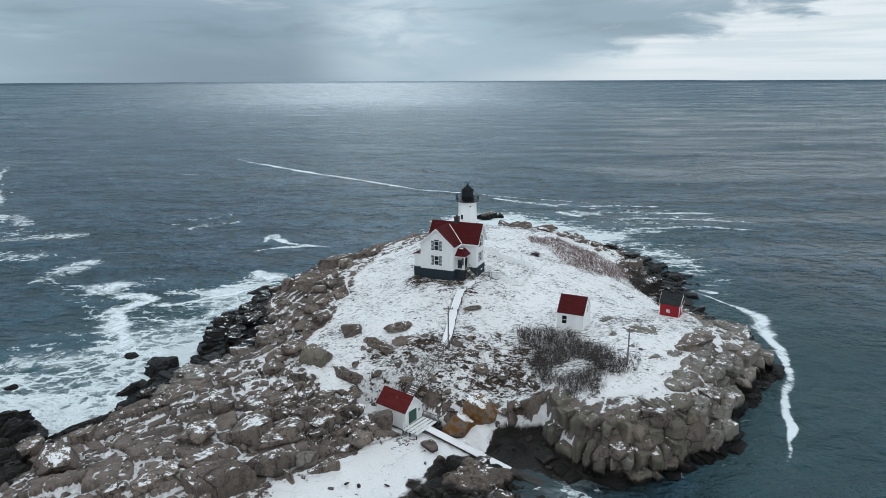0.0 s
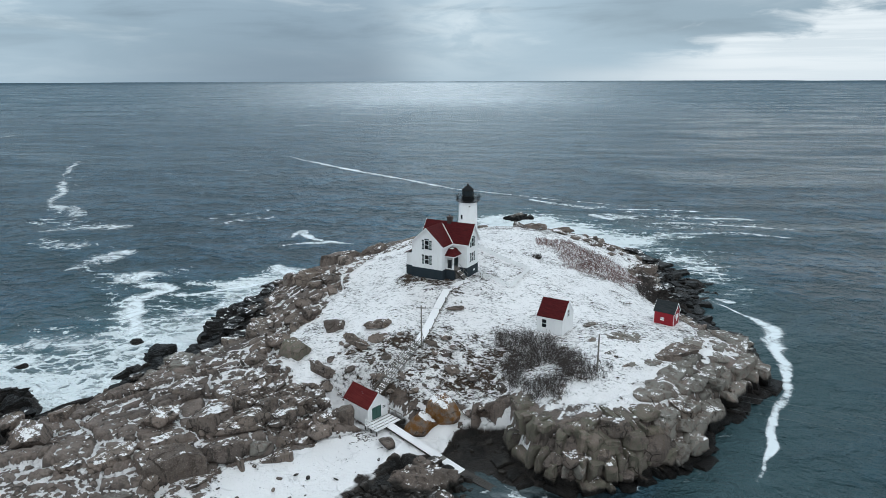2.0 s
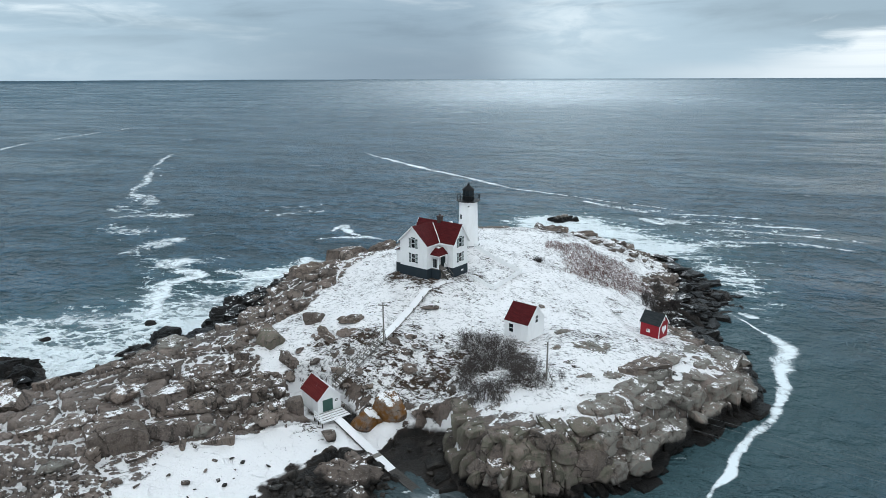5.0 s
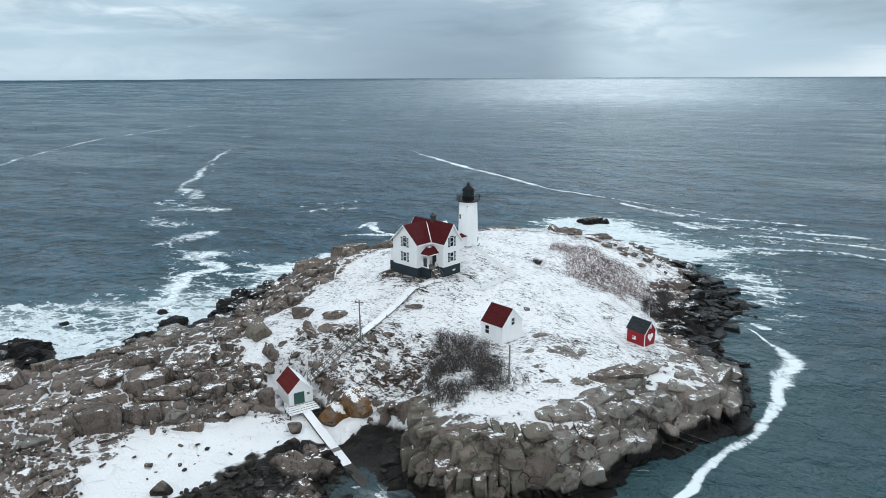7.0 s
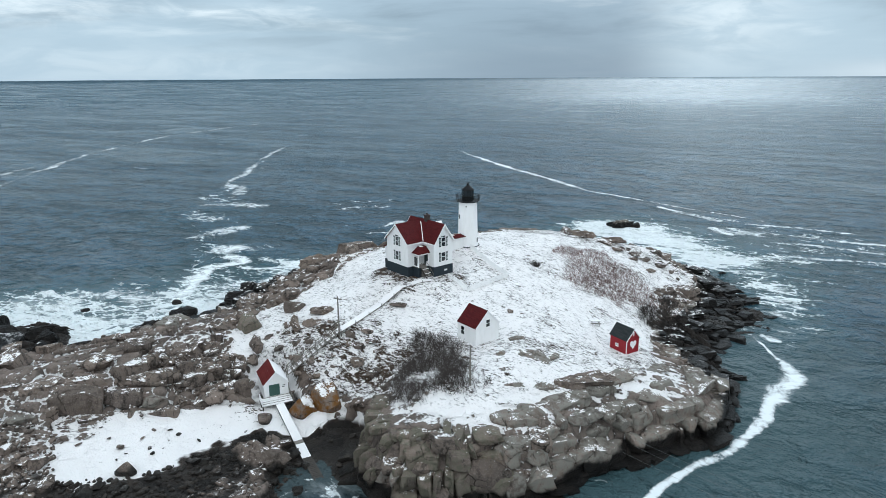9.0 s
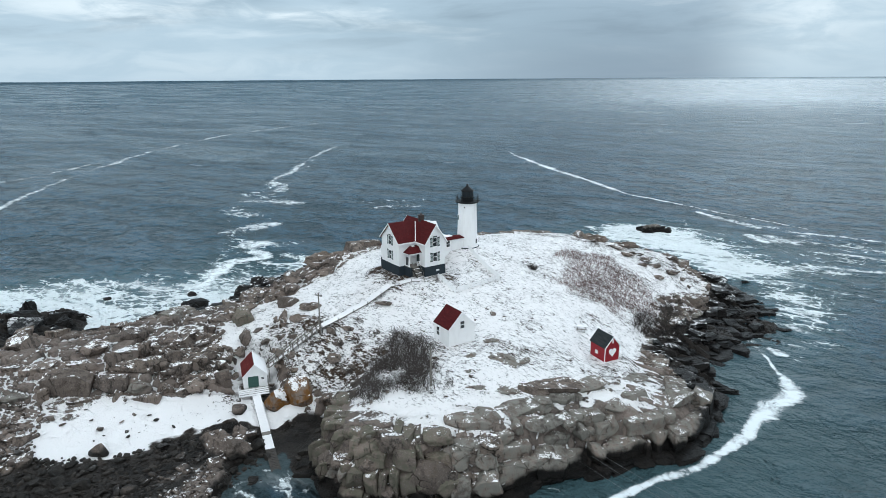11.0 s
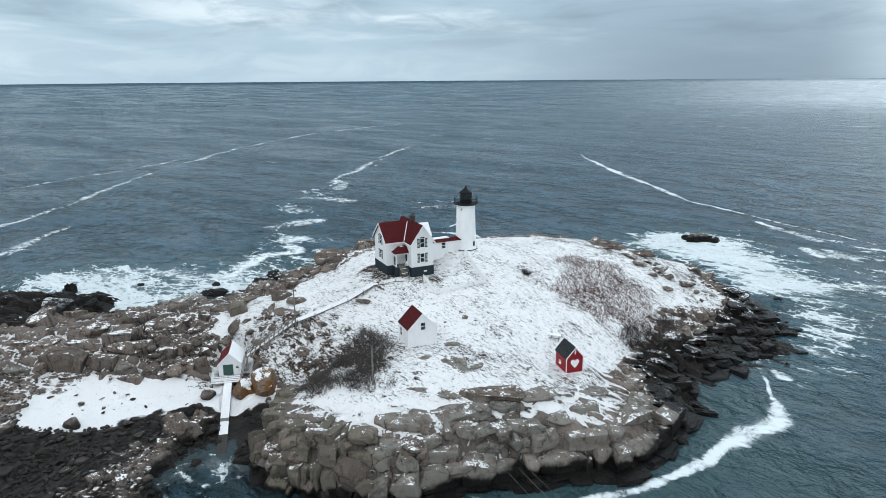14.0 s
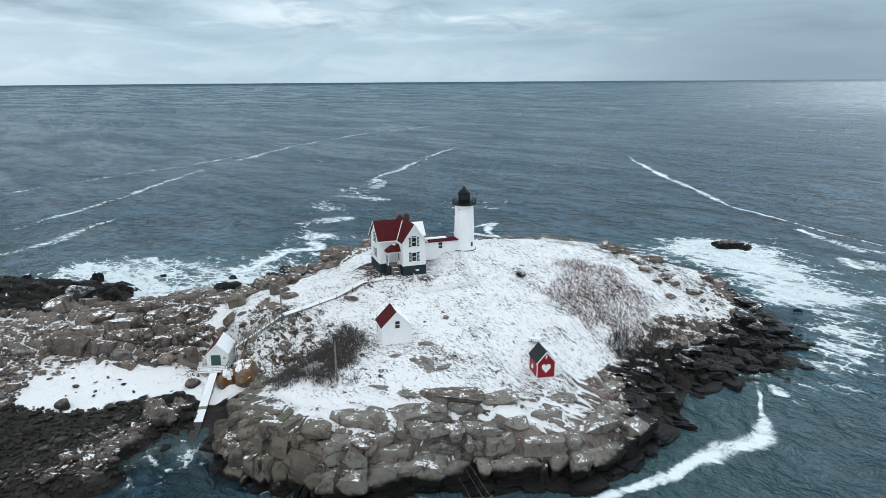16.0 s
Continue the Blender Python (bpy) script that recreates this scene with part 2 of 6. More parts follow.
SLOPES = [(-4, 82, 2.2), (0.5, 93, 9.2), (-9, 97, 9.2), (-12, 93, 6.6), (-16, 117, 10.3), (-22, 122, 11.6), (-26, 131, 10.6), (-10, 140, 13.0), (-24, 87, 5.6), (-30, 96, 5.0),
          (-46, 80, 4.2), (-38, 66, 5.6), (-24, 65, 3.0), (-10, 71, 1.0), (-12, 60, 0.9), (-20, 77, 5.0), (-29, 72, 5.6), (-36, 64, 5.8), (-15, 84, 4.4), (-6, 62, 0.7), (-22, 52, 1.4), (0, 76, 1.3), (5, 85, 2.6), (48, 128, 2.6), (51, 151, 2.4),
          (53, 165, 2.0), (-38, 141, 3.0), (-36, 118, 5.0), (-40, 105, 2.6), (-14, 103, 9.0), (10, 90, 5.0), (-66, 68, 3.6), (-60, 76, 1.6), (-70, 76, 2.4), (-60, 55, 5.0), (-28, 50, 2.4)]


def plate(points):
    """A thin plate through spot heights: returns the height function."""
    p = np.array(points, float)
    n = len(p)

    def kern(d2):
        return d2 * np.log(d2 + 1e-9)
    a = np.zeros((n + 3, n + 3))
    a[:n, :n] = kern((p[:, None, 0] - p[None, :, 0]) ** 2 + (p[:, None, 1] - p[None, :, 1]) ** 2) + np.eye(n) * 30.0
    a[:n, n], a[:n, n + 1:] = 1, p[:, :2]
    a[n:, :n] = a[:n, n:].T
    c = np.linalg.solve(a, np.concatenate([p[:, 2], np.zeros(3)]))

    def height(x, y):
        z = c[n] + c[n + 1] * x + c[n + 2] * y
        for (px, py, _), k in zip(p, c[:n]):
            z = z + k * kern((x - px) ** 2 + (y - py) ** 2)
        return z
    return height


STEP = 0.26
GX, GY = np.arange(-100, 72, STEP), np.arange(36, 200, STEP)
X, Y = np.meshgrid(GX, GY)
JX, JY = X + 2.6 * fbm(X, Y, 9, 3, 5), Y + 2.6 * fbm(X, Y, 9, 3, 15)
SHORE = inside(JX, JY, COAST)
top = np.clip(plate(SPOTS + SLOPES)(X, Y), 0.3, 17)
gully = inside(JX, JY, GULLY)
top = np.where(gully > 0, np.minimum(top, np.clip(0.95 - 0.17 * (gully + 0.65 * (77 - Y)), -0.8, 0.95)), np.minimum(top, 0.6 + np.where(X > 9, 2.6, 0.8) * -gully))
lee = -inside(X + 1.5 * fbm(X, Y, 5, 2, 33), Y + 1.5 * fbm(X, Y, 5, 2, 34), BEACH)
top = np.where((lee > 0) & (Y > 71 + 0.45 * (X + 10)) & (X < -6), np.minimum(top, np.clip(1.0 - 0.10 * (X + 10), 0.9, 3.2) + 2.2 * lee), top)
steep = 0.75 + 1.35 * smooth(X, 12, 20) * smooth(Y, 128, 108) + 0.5 * smooth(X, -20, -40) * smooth(Y, 92, 112)
foot = steep * (SHORE - 1.0 * smooth(X, 12, 18) * smooth(Y, 124, 116)) + 0.2
H = np.where(SHORE > 0, -np.log(np.exp(-np.clip(top, -5, 40) / 0.8) + np.exp(-np.clip(foot, -5, 30) / 0.8)) * 0.8, np.maximum(foot * 0.8, -3.5))
green = smooth(inside(JX, JY, PLATEAU) + 3 * fbm(X, Y, 6, 3, 40), -1.5, 2.0)
sand = smooth(inside(JX, JY, BEACH) + 5 * fbm(X, Y, 4, 4, 44), -1.2, 1.8)
ROCK = np.clip(1 - np.maximum(green, sand), 0, 1)
BRUSH_RED = [(20, 149), (24, 139), (28, 132), (38, 130), (44, 138), (43, 146), (36, 153), (28, 157)]
BRUSH_GREY = [(13.5, 84), (12, 92), (12.5, 99), (18, 99.5), (24, 93), (29.5, 88.5), (28, 84), (20, 81)]
brush = np.maximum(smooth(inside(JX, JY, BRUSH_RED), -1, 1.5), 1.0 * smooth(inside(JX, JY, BRUSH_GREY), -0.5, 2.5))
# wind has left more stones and heath showing on some slopes
patchy = smooth(fbm(X, Y, 10, 3, 120), -0.05, 0.5) * smooth(Y, 112, 96) + (0.62 + 1.3 * fbm(X, Y, 5, 3, 143)) * smooth(inside(X, Y, [(-12, 86), (-11, 97), (0, 99), (9, 101), (14, 97), (14, 84), (2, 85)]), -2, 2) + 0.45 * smooth(inside(X, Y, [(7.5, 130.5), (17.4, 124), (14, 115.2), (8.5, 118)]), -0.5, 1.0) + 0.7 * smooth(Y, 156, 164) + 0.6 * smooth(np.hypot((X - 2.4) / 1.15, Y - 117.8) + 3 * fbm(X, Y, 4, 3, 140), 8.6, 6.6) + 0.9 * smooth(np.hypot(X - 10.5, Y - 91) + 3 * fbm(X, Y, 3, 3, 142), 4.2, 2.4) + 0.9 * smooth(np.hypot((X + 1.5) / 1.9, Y - 115.2) + 2 * fbm(X, Y, 3, 3, 141), 3.2, 2.0)
# joints: long ledges along the ridge, cross joints, and broken ground between
ca, sa2 = math.cos(radians(34)), math.sin(radians(34))
U, V = ca * X + sa2 * Y + 1.5 * fbm(X, Y, 8, 3, 60), -sa2 * X + ca * Y + 1.5 * fbm(X, Y, 8, 3, 66)
_, gap1, r1, r2, r3, ox, oy = cells(U / 7.2, V / 3.4, 3)
_, gap3, t1, t2, t3, qx, qy = cells(U / 3.1 + 0.25 * fbm(X, Y, 4, 2, 74), V / 1.7, 29)
_, gap2, s1, s2, s3, px, py = cells(U / 1.35 + 0.3 * fbm(X, Y, 2, 2, 71), V / 1.0, 13)
broken = smooth(fbm(X, Y, 15, 3, 130), 0.06, 0.24)
ledge_v = V / 2.3 + 0.9 * fbm(X, Y, 10, 3, 135)
ledge = ledge_v - np.floor(ledge_v)
ledges = (smooth(ledge, 0.0, 0.14) - ledge) * 0.55 * smooth(fbm(X, Y, 17, 2, 136), -0.25, 0.2)
blocks = (r1 - 0.5) * 1.5 + (ox * (r2 - 0.5) + oy * (r3 - 0.5)) * 1.7 - 0.85 * smooth(gap1, 0.080, 0.0)
slabs = (t1 - 0.5) * 0.42 + (qx * (t2 - 0.5) + qy * (t3 - 0.5)) * 0.6 - 0.45 * smooth(gap3, 0.10, 0.0)
stones = (s1 - 0.5) * 0.55 + (px * (s2 - 0.5) + py * (s3 - 0.5)) * 0.8 - 0.45 * smooth(gap2, 0.18, 0.0)
CRACK = np.maximum(np.maximum(smooth(gap1, 0.085, 0.02), 0.8 * smooth(gap3, 0.08, 0.01)), broken * 0.8 * smooth(gap2, 0.18, 0.02))
shelf = smooth(SHORE, -2.5, 2.0)
calm = 1 - 0.85 * np.maximum(smooth(gully, -1, 0.5), smooth(Y, 76, 70) * smooth(X, -32, -22)) - 0.6 * smooth(X, 13, 18) * smooth(Y, 124, 116)
calm = np.clip(calm, 0.1, 1) * (1 - 0.35 * smooth(Y, 108, 122) * smooth(X, 0, -12))
H = H + ROCK * shelf * calm * (0.95 * blocks + (1 - 0.6 * broken) * (slabs + ledges) + broken * stones) + ROCK * 0.12 * fbm(X, Y, 1.6, 3, 80)
H = H + (1 - ROCK) * (0.5 * fbm(X, Y, 12, 3, 90) + 0.16 * fbm(X, Y, 1.3, 3, 95))
# level ground under the buildings
for bx, by, br, bz in ((3, 118.5, 7.5, 13.7), (5.2, 133.8, 3.0, 15.75), (22, 101, 3.2, 9.85), (42.2, 113.2, 2.6, 7.35)):
    k = smooth(np.hypot(X - bx, Y - by), br + 3.5, br)
    H = H * (1 - k) + bz * k

for ax, ay, az, bx, by, bz, br in ((-9.5, 87.8, 1.9, -2.6, 82.4, 1.5, 2.6), (-2.6, 82.4, 1.6, 9.0, 74.6, 0.02, 1.5), (-5.4, 87.4, 3.6, 0.2, 94.2, 9.5, 1.2)):
    t = np.clip(((X - ax) * (bx - ax) + (Y - ay) * (by - ay)) / ((bx - ax) ** 2 + (by - ay) ** 2), 0, 1)
    k = smooth(np.hypot(X - ax - t * (bx - ax), Y - ay - t * (by - ay)), br + 2.0, br)
    H = np.where(H > az + t * (bz - az), H * (1 - k) + (az + t * (bz - az)) * k, H)


def blurred(grid, r):
    """Box mean over a square of half-width r cells."""
    for axis in (0, 1):
        wide = [(r + 1, r) if k == axis else (0, 0) for k in (0, 1)]
        c = np.cumsum(np.pad(grid, wide, mode="edge"), axis=axis)
        grid = (c[2 * r + 1:] - c[:-2 * r - 1] if axis == 0 else c[:, 2 * r + 1:] - c[:, :-2 * r - 1]) / (2 * r + 1)
    return grid


# hollows, where blown snow comes to rest, and the sheltered ground between ridge and lawn
PIT = np.clip(blurred(blurred(H, 3), 3) - H, -0.6, 0.6)
LEE = smooth(inside(JX, JY, [(-27, 82), (-31, 96), (-29, 106), (-25, 113), (-17, 112), (-10, 104), (-7, 90), (-12, 80), (-21, 78)]) + 6 * fbm(X, Y, 9, 3, 150), -2.0, 4.0)
LEE = np.maximum(LEE, 0.8 * smooth(inside(JX, JY, [(-24, 118), (-18, 140), (-10, 158), (4, 174), (34, 184), (48, 172), (52, 152), (44, 150), (40, 160), (14, 160), (-6, 138), (-14, 120)]) + 4 * fbm(X, Y, 8, 3, 152), -1.0, 3.0))

LEE = np.maximum(LEE, 0.95 * smooth(inside(JX, JY, [(13, 88), (16, 82), (26, 78.5), (34, 82), (40, 88), (45, 96), (51, 103), (54, 111), (50, 116), (44, 108), (38, 98), (26, 90)]) + 3 * fbm(X, Y, 6, 3, 154), -1.0, 2.0))


def land(x, y):
    """Height of the land at a place."""
    i, j = (x - GX[0]) / STEP, (y - GY[0]) / STEP
    a, b = min(max(int(i), 0), len(GX) - 2), min(max(int(j), 0), len(GY) - 2)
    s, t = i - a, j - b
    return float((H[b, a] * (1 - s) + H[b, a + 1] * s) * (1 - t) + (H[b + 1, a] * (1 - s) + H[b + 1, a + 1] * s) * t)


def field(grid, x, y):
    return float(grid[min(max(int(round((y - GY[0]) / STEP)), 0), len(GY) - 1), min(max(int(round((x - GX[0]) / STEP)), 0), len(GX) - 1)])


def sheet(name, xs, ys, z, keep, mat, values):
    """A grid mesh with float attributes on its points."""
    ny, nx = z.shape
    co = np.stack([np.broadcast_to(xs, z.shape), np.broadcast_to(ys, z.shape), z], -1).reshape(-1, 3)
    idx = np.arange(nx * ny).reshape(ny, nx)
    q = np.stack([idx[:-1, :-1], idx[:-1, 1:], idx[1:, 1:], idx[1:, :-1]], -1).reshape(-1, 4)
    q = q[keep.reshape(-1)[q].any(axis=1)]
    used = np.unique(q)
    back = np.zeros(nx * ny, np.int64)
    back[used] = np.arange(len(used))
    me = bpy.data.meshes.new(name)
    me.from_pydata(co[used].tolist(), [], back[q].tolist())
    me.polygons.foreach_set("use_smooth", np.ones(len(q), bool))
    for key, val in values.items():
        at = me.attributes.new(key, "FLOAT", "POINT")
        at.data.foreach_set("value", np.ascontiguousarray(val.reshape(-1)[used], np.float32))
    me.materials.append(mat)
    return new(name, me)


# ---------------------------------------------------------------- materials: rock, snow, ground
def rock_nodes(n, pos, nrm, vary=None, loose=False):
    """Granite: colour, roughness and bump, with the black tidal band by height above the sea."""
    big = n.noise(pos, 0.13, 3, 0.5)
    mid = n.noise(pos, 0.9, 6, 0.65)
    fine = n.noise(pos, 6.0, 6, 0.72)
    runs = n.noise(n.stretch(pos, 1.0, 1.0, 0.22), 1.6, 5, 0.65)
    col = n.ramp(big, (0.30, (0.075, 0.062, 0.056)), (0.46, (0.155, 0.124, 0.107)), (0.60, (0.215, 0.165, 0.141)), (0.72, (0.28, 0.238, 0.21)))
    if vary:
        col = n.mix(vary, n.mix(0.45, col, (0.085, 0.078, 0.072)), n.mix(0.45, col, (0.31, 0.25, 0.205)))
    col = n.mix(n.math("MULTIPLY", n.step(mid, 0.50, 0.62), 0.75), col, (0.040, 0.035, 0.032))
    col = n.mix(n.math("MULTIPLY", n.step(runs, 0.51, 0.68), 0.75), col, (0.030, 0.028, 0.026))
    col = n.mix(n.math("MULTIPLY", n.step(fine, 0.50, 0.70), 0.55), col, (0.36, 0.32, 0.29))
    wander = n.add("ShaderNodeTexNoise")
    n.put(wander.inputs["Vector"], pos)
    wander.inputs["Scale"].default_value, wander.inputs["Detail"].default_value = 0.8, 3.0
    seam = n.voronoi(n.vmath("ADD", n.stretch(pos, 1.0, 1.0, 1.4, -28), wander.outputs[1]), 0.36, "DISTANCE_TO_EDGE")
    seam = n.math("MULTIPLY", n.step(seam, 0.030, 0.008), n.step(n.noise(pos, 0.4, 2, 0.5), 0.46, 0.60))
    col = n.mix(n.math("MULTIPLY", seam, 0.75), col, (0.018, 0.015, 0.013))
    lichen = n.math("MULTIPLY", n.step(n.noise(pos, 0.30, 4, 0.6), 0.62, 0.72), n.step(mid, 0.40, 0.6))
    col = n.mix(n.math("MULTIPLY", lichen, 0.30), col, (0.16, 0.115, 0.035))
    zz = n.xyz(pos)[2]
    xx, yy = n.xyz(pos)[0], n.xyz(pos)[1]
    # how far in the surf keeps the rock black: the band's inner edge on the west and east shores, by y
    run_y = n.math("DIVIDE", n.math("SUBTRACT", yy, 60.0), 140.0)
    ragged = n.math("MULTIPLY", n.math("SUBTRACT", n.noise(pos, 0.22, 4, 0.6), 0.5), 9.0)
    west = n.ramp(run_y, *(((y - 60) / 140, ((x + 60) / 120,) * 3) for y, x in ((60, -49), (74, -49), (80, -53), (88, -46), (97, -44.5), (103, -38), (107, -31), (120, -28), (150, -27))))
    east = n.ramp(run_y, *(((y - 60) / 140, ((x + 60) / 120,) * 3) for y, x in ((108, 59.9), (117, 57), (122, 51), (127, 43), (138, 44), (146, 47), (156, 49), (166, 47), (176, 42), (190, 34))))
    west = n.math("SUBTRACT", n.math("SUBTRACT", n.math("MULTIPLY", west, 120.0), 60.0), n.math("ADD", xx, ragged))
    east = n.math("SUBTRACT", n.math("ADD", xx, ragged), n.math("SUBTRACT", n.math("MULTIPLY", east, 120.0), 60.0))
    spray = n.math("MAXIMUM", n.step(west, -1.0, 3.0), n.step(east, -1.0, 3.0))
    wet_line = n.math("SUBTRACT", zz, n.math("MULTIPLY", spray, 4.6))
    wet_line = n.math("ADD", wet_line, n.math("MULTIPLY", n.math("MULTIPLY", n.step(xx, 19.0, 25.0), n.step(xx, 42.0, 36.0)), n.math("MULTIPLY", n.step(yy, 100.0, 90.0), 0.7)))
    wet_line = n.math("SUBTRACT", wet_line, n.math("MULTIPLY", n.math("MULTIPLY", n.step(xx, 38.0, 46.0), n.step(yy, 126.0, 116.0)), 0.6))
    wet_line = n.math("ADD", wet_line, n.math("MULTIPLY", n.math("MULTIPLY", n.step(xx, -7.0, -20.0), n.step(yy, 74.0, 66.0)), 0.5))
    tide = n.step(n.math("ADD", wet_line, n.math("MULTIPLY", n.math("SUBTRACT", n.noise(pos, 0.30, 3, 0.55), 0.5), 2.4)), 2.1, 1.3)
    shingly = n.math("MULTIPLY", n.math("MULTIPLY", n.step(xx, 19.0, 14.0), n.step(yy, 86.0, 82.0)), n.step(xx, -42.0, -36.0))
    col = n.mix(n.math("MULTIPLY", tide, n.math("SUBTRACT", 0.99, n.math("MULTIPLY", vary, 0.15 if loose else 0.04)) if vary else 0.94), col, n.mix(shingly, n.mix(n.step(fine, 0.45, 0.7), (0.0025, 0.0025, 0.0025), (0.014, 0.0135, 0.013)), n.ramp(mid, (0.35, (0.007, 0.0065, 0.006)), (0.65, (0.036, 0.032, 0.028)))))
    rough = n.math("SUBTRACT", 0.85, n.math("MULTIPLY", tide, 0.36))
    height = n.math("SUBTRACT", n.math("ADD", n.math("MULTIPLY", mid, 0.8), n.math("MULTIPLY", fine, 0.4)), n.math("MULTIPLY", seam, 0.5))
    return col, rough, height, tide


SNOW = (0.94, 0.92, 0.915)


def granite(name, cover_most, tint=None, loose=False, much=0.78):
    """Loose and jointed rock with snow lying on its level faces."""
    m, n, pos, nrm = material(name)
    vary = n.add("ShaderNodeObjectInfo").outputs["Random"]
    if loose:
        vary = n.add("ShaderNodeNewGeometry").outputs["Random Per Island"]
    col, rough, height, tide = rock_nodes(n, pos, nrm, vary, loose)
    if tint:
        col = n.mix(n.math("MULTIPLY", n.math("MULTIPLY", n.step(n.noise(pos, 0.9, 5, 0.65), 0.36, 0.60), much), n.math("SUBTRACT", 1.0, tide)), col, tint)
    up = n.xyz(nrm)[2]
    k = n.math("ADD", n.math("MULTIPLY", n.step(up, 0.62, 0.99), cover_most), n.math("MULTIPLY", n.math("SUBTRACT", n.noise(pos, 0.7, 6, 0.64), 0.5), 1.7))
    k = n.math("ADD", k, n.math("MULTIPLY", n.math("SUBTRACT", n.noise(pos, 4.0, 5, 0.68), 0.5), 0.9))
    soaked = n.math("MULTIPLY", tide, n.step(n.xyz(pos)[2], 4.2, 2.4))
    snow = n.math("MULTIPLY", n.step(k, 0.53, 0.61), n.math("SUBTRACT", 1.0, soaked))
    n.done(n.surface(n.mix(snow, col, SNOW), n.mix(snow, rough, (0.7, 0.7, 0.7)), n.bump(height, 0.50, 1.0), spec=n.math("ADD", 0.05, n.math("MULTIPLY", tide, 0.10))))
    return m


rock_mat = granite("granite", 0.50)
bare_mat = granite("bare_granite", 0.40, (0.16, 0.125, 0.105), much=0.35)
rubble_mat = granite("rubble_granite", 0.50, None, True)
cliff_mat = granite("cliff_granite", 0.42, (0.285, 0.272, 0.240))
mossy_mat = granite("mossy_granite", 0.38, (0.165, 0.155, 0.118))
lichen_mat = granite("lichened_granite", 0.60, (0.20, 0.088, 0.018))

ground_mat, n, pos, nrm = material("island_ground")
col, rough, height, tide = rock_nodes(n, pos, nrm)
bare, crack, heath, heap = n.value("rock"), n.value("crack"), n.value("heath"), n.value("drift")
turf = n.ramp(n.noise(pos, 2.2, 5, 0.65), (0.3, (0.024, 0.017, 0.013)), (0.55, (0.075, 0.052, 0.038)), (0.75, (0.15, 0.112, 0.082)))
# dark soil in the cracks, with crevice shade painted into the same colour
col = n.mix(n.math("MULTIPLY", n.step(crack, 0.30, 0.8), 0.92), col, (0.022, 0.019, 0.016))
col = n.mix(n.step(n.value("tone"), 0.15, 0.85), n.mix(0.34, col, (0.055, 0.048, 0.044)), n.mix(0.40, col, (0.33, 0.275, 0.24)))
col = n.mix(n.math("MULTIPLY", tide, 0.8), col, (0.008, 0.0078, 0.0075))
base = n.mix(bare, turf, col)
up = n.xyz(nrm)[2]
tuft = n.noise(n.stretch(pos, 0.75, 1.5, 1.0, 30), 1.3, 4, 0.66, 1.2)
broad = n.noise(pos, 0.16, 4, 0.55)
grassy = n.noise(n.stretch(pos, 0.8, 1.5, 1.0, 20), 3.4, 3, 0.6)
on_turf = n.math("ADD", 0.78, n.math("MULTIPLY", n.math("SUBTRACT", tuft, 0.5), 2.7))
on_turf = n.math("ADD", on_turf, n.math("MULTIPLY", n.math("SUBTRACT", grassy, 0.5), 1.3))
on_turf = n.math("ADD", on_turf, n.math("MULTIPLY", n.math("SUBTRACT", broad, 0.5), 1.0))
clumps = n.step(n.noise(n.stretch(pos, 0.7, 1.3, 1.0, 15), 0.55, 5, 0.62, 0.8), 0.40, 0.60)
on_turf = n.math("SUBTRACT", on_turf, n.math("MULTIPLY", heath, n.math("ADD", 0.20, n.math("MULTIPLY", clumps, 0.52))))
on_turf = n.math("ADD", on_turf, n.math("MULTIPLY", heap, 0.30))
patch = n.noise(pos, 0.8, 6, 0.62)
on_rock = n.math("ADD", n.math("MULTIPLY", n.step(up, 0.55, 0.97), 0.365), n.math("MULTIPLY", n.value("pit"), 2.3))
on_rock = n.math("ADD", on_rock, n.math("MULTIPLY", n.value("shelter"), 0.40))
on_rock = n.math("ADD", on_rock, n.math("MULTIPLY", n.math("MULTIPLY", crack, n.step(n.noise(pos, 0.35, 3, 0.6), 0.42, 0.60)), 0.45))
on_rock = n.math("ADD", on_rock, n.math("MULTIPLY", n.math("SUBTRACT", patch, 0.5), 1.2))
on_rock = n.math("ADD", on_rock, n.math("MULTIPLY", n.math("SUBTRACT", n.noise(n.stretch(pos, 1.0, 2.2, 1.0, -34), 2.6, 5, 0.68), 0.5), 0.85))
on_rock = n.math("ADD", 0.39, n.math("MULTIPLY", n.math("SUBTRACT", on_rock, 0.39), 2.4))
amount = n.math("ADD", n.math("MULTIPLY", on_turf, n.math("SUBTRACT", 1.0, bare)), n.math("MULTIPLY", on_rock, bare))
snow = n.math("MULTIPLY", n.step(amount, 0.26, 0.52), n.math("SUBTRACT", 1.0, n.math("MULTIPLY", tide, n.math("SUBTRACT", 1.0, n.step(heap, 0.35, 0.7)))))
bumps = n.bump(n.math("ADD", height, n.math("ADD", n.math("MULTIPLY", snow, 0.3), n.math("ADD", n.math("MULTIPLY", tuft, 0.7), n.math("MULTIPLY", grassy, 0.6)))), 0.38, 1.0)
# thinner snow is greyer; this grey also paints in the tufts' small shadows
thin = n.mix(n.math("MAXIMUM", n.step(amount, 0.46, 0.80), n.step(heap, 0.3, 0.7)), (0.60, 0.585, 0.58), SNOW)
n.done(n.surface(n.mix(snow, base, thin), n.mix(snow, rough, (0.7, 0.7, 0.7)), bumps, spec=0.12))

ground = sheet("ground", X, Y, H, H > -2.2, ground_mat, {"rock": ROCK, "crack": CRACK, "drift": sand, "heath": np.clip(brush * 0.30 + 0.75 * patchy, 0, 1), "pit": PIT, "shelter": LEE, "tone": np.clip(0.35 * r1 + 0.45 * t1 + 0.35 * broken * (s1 - 0.5) + 0.1, 0, 1)})
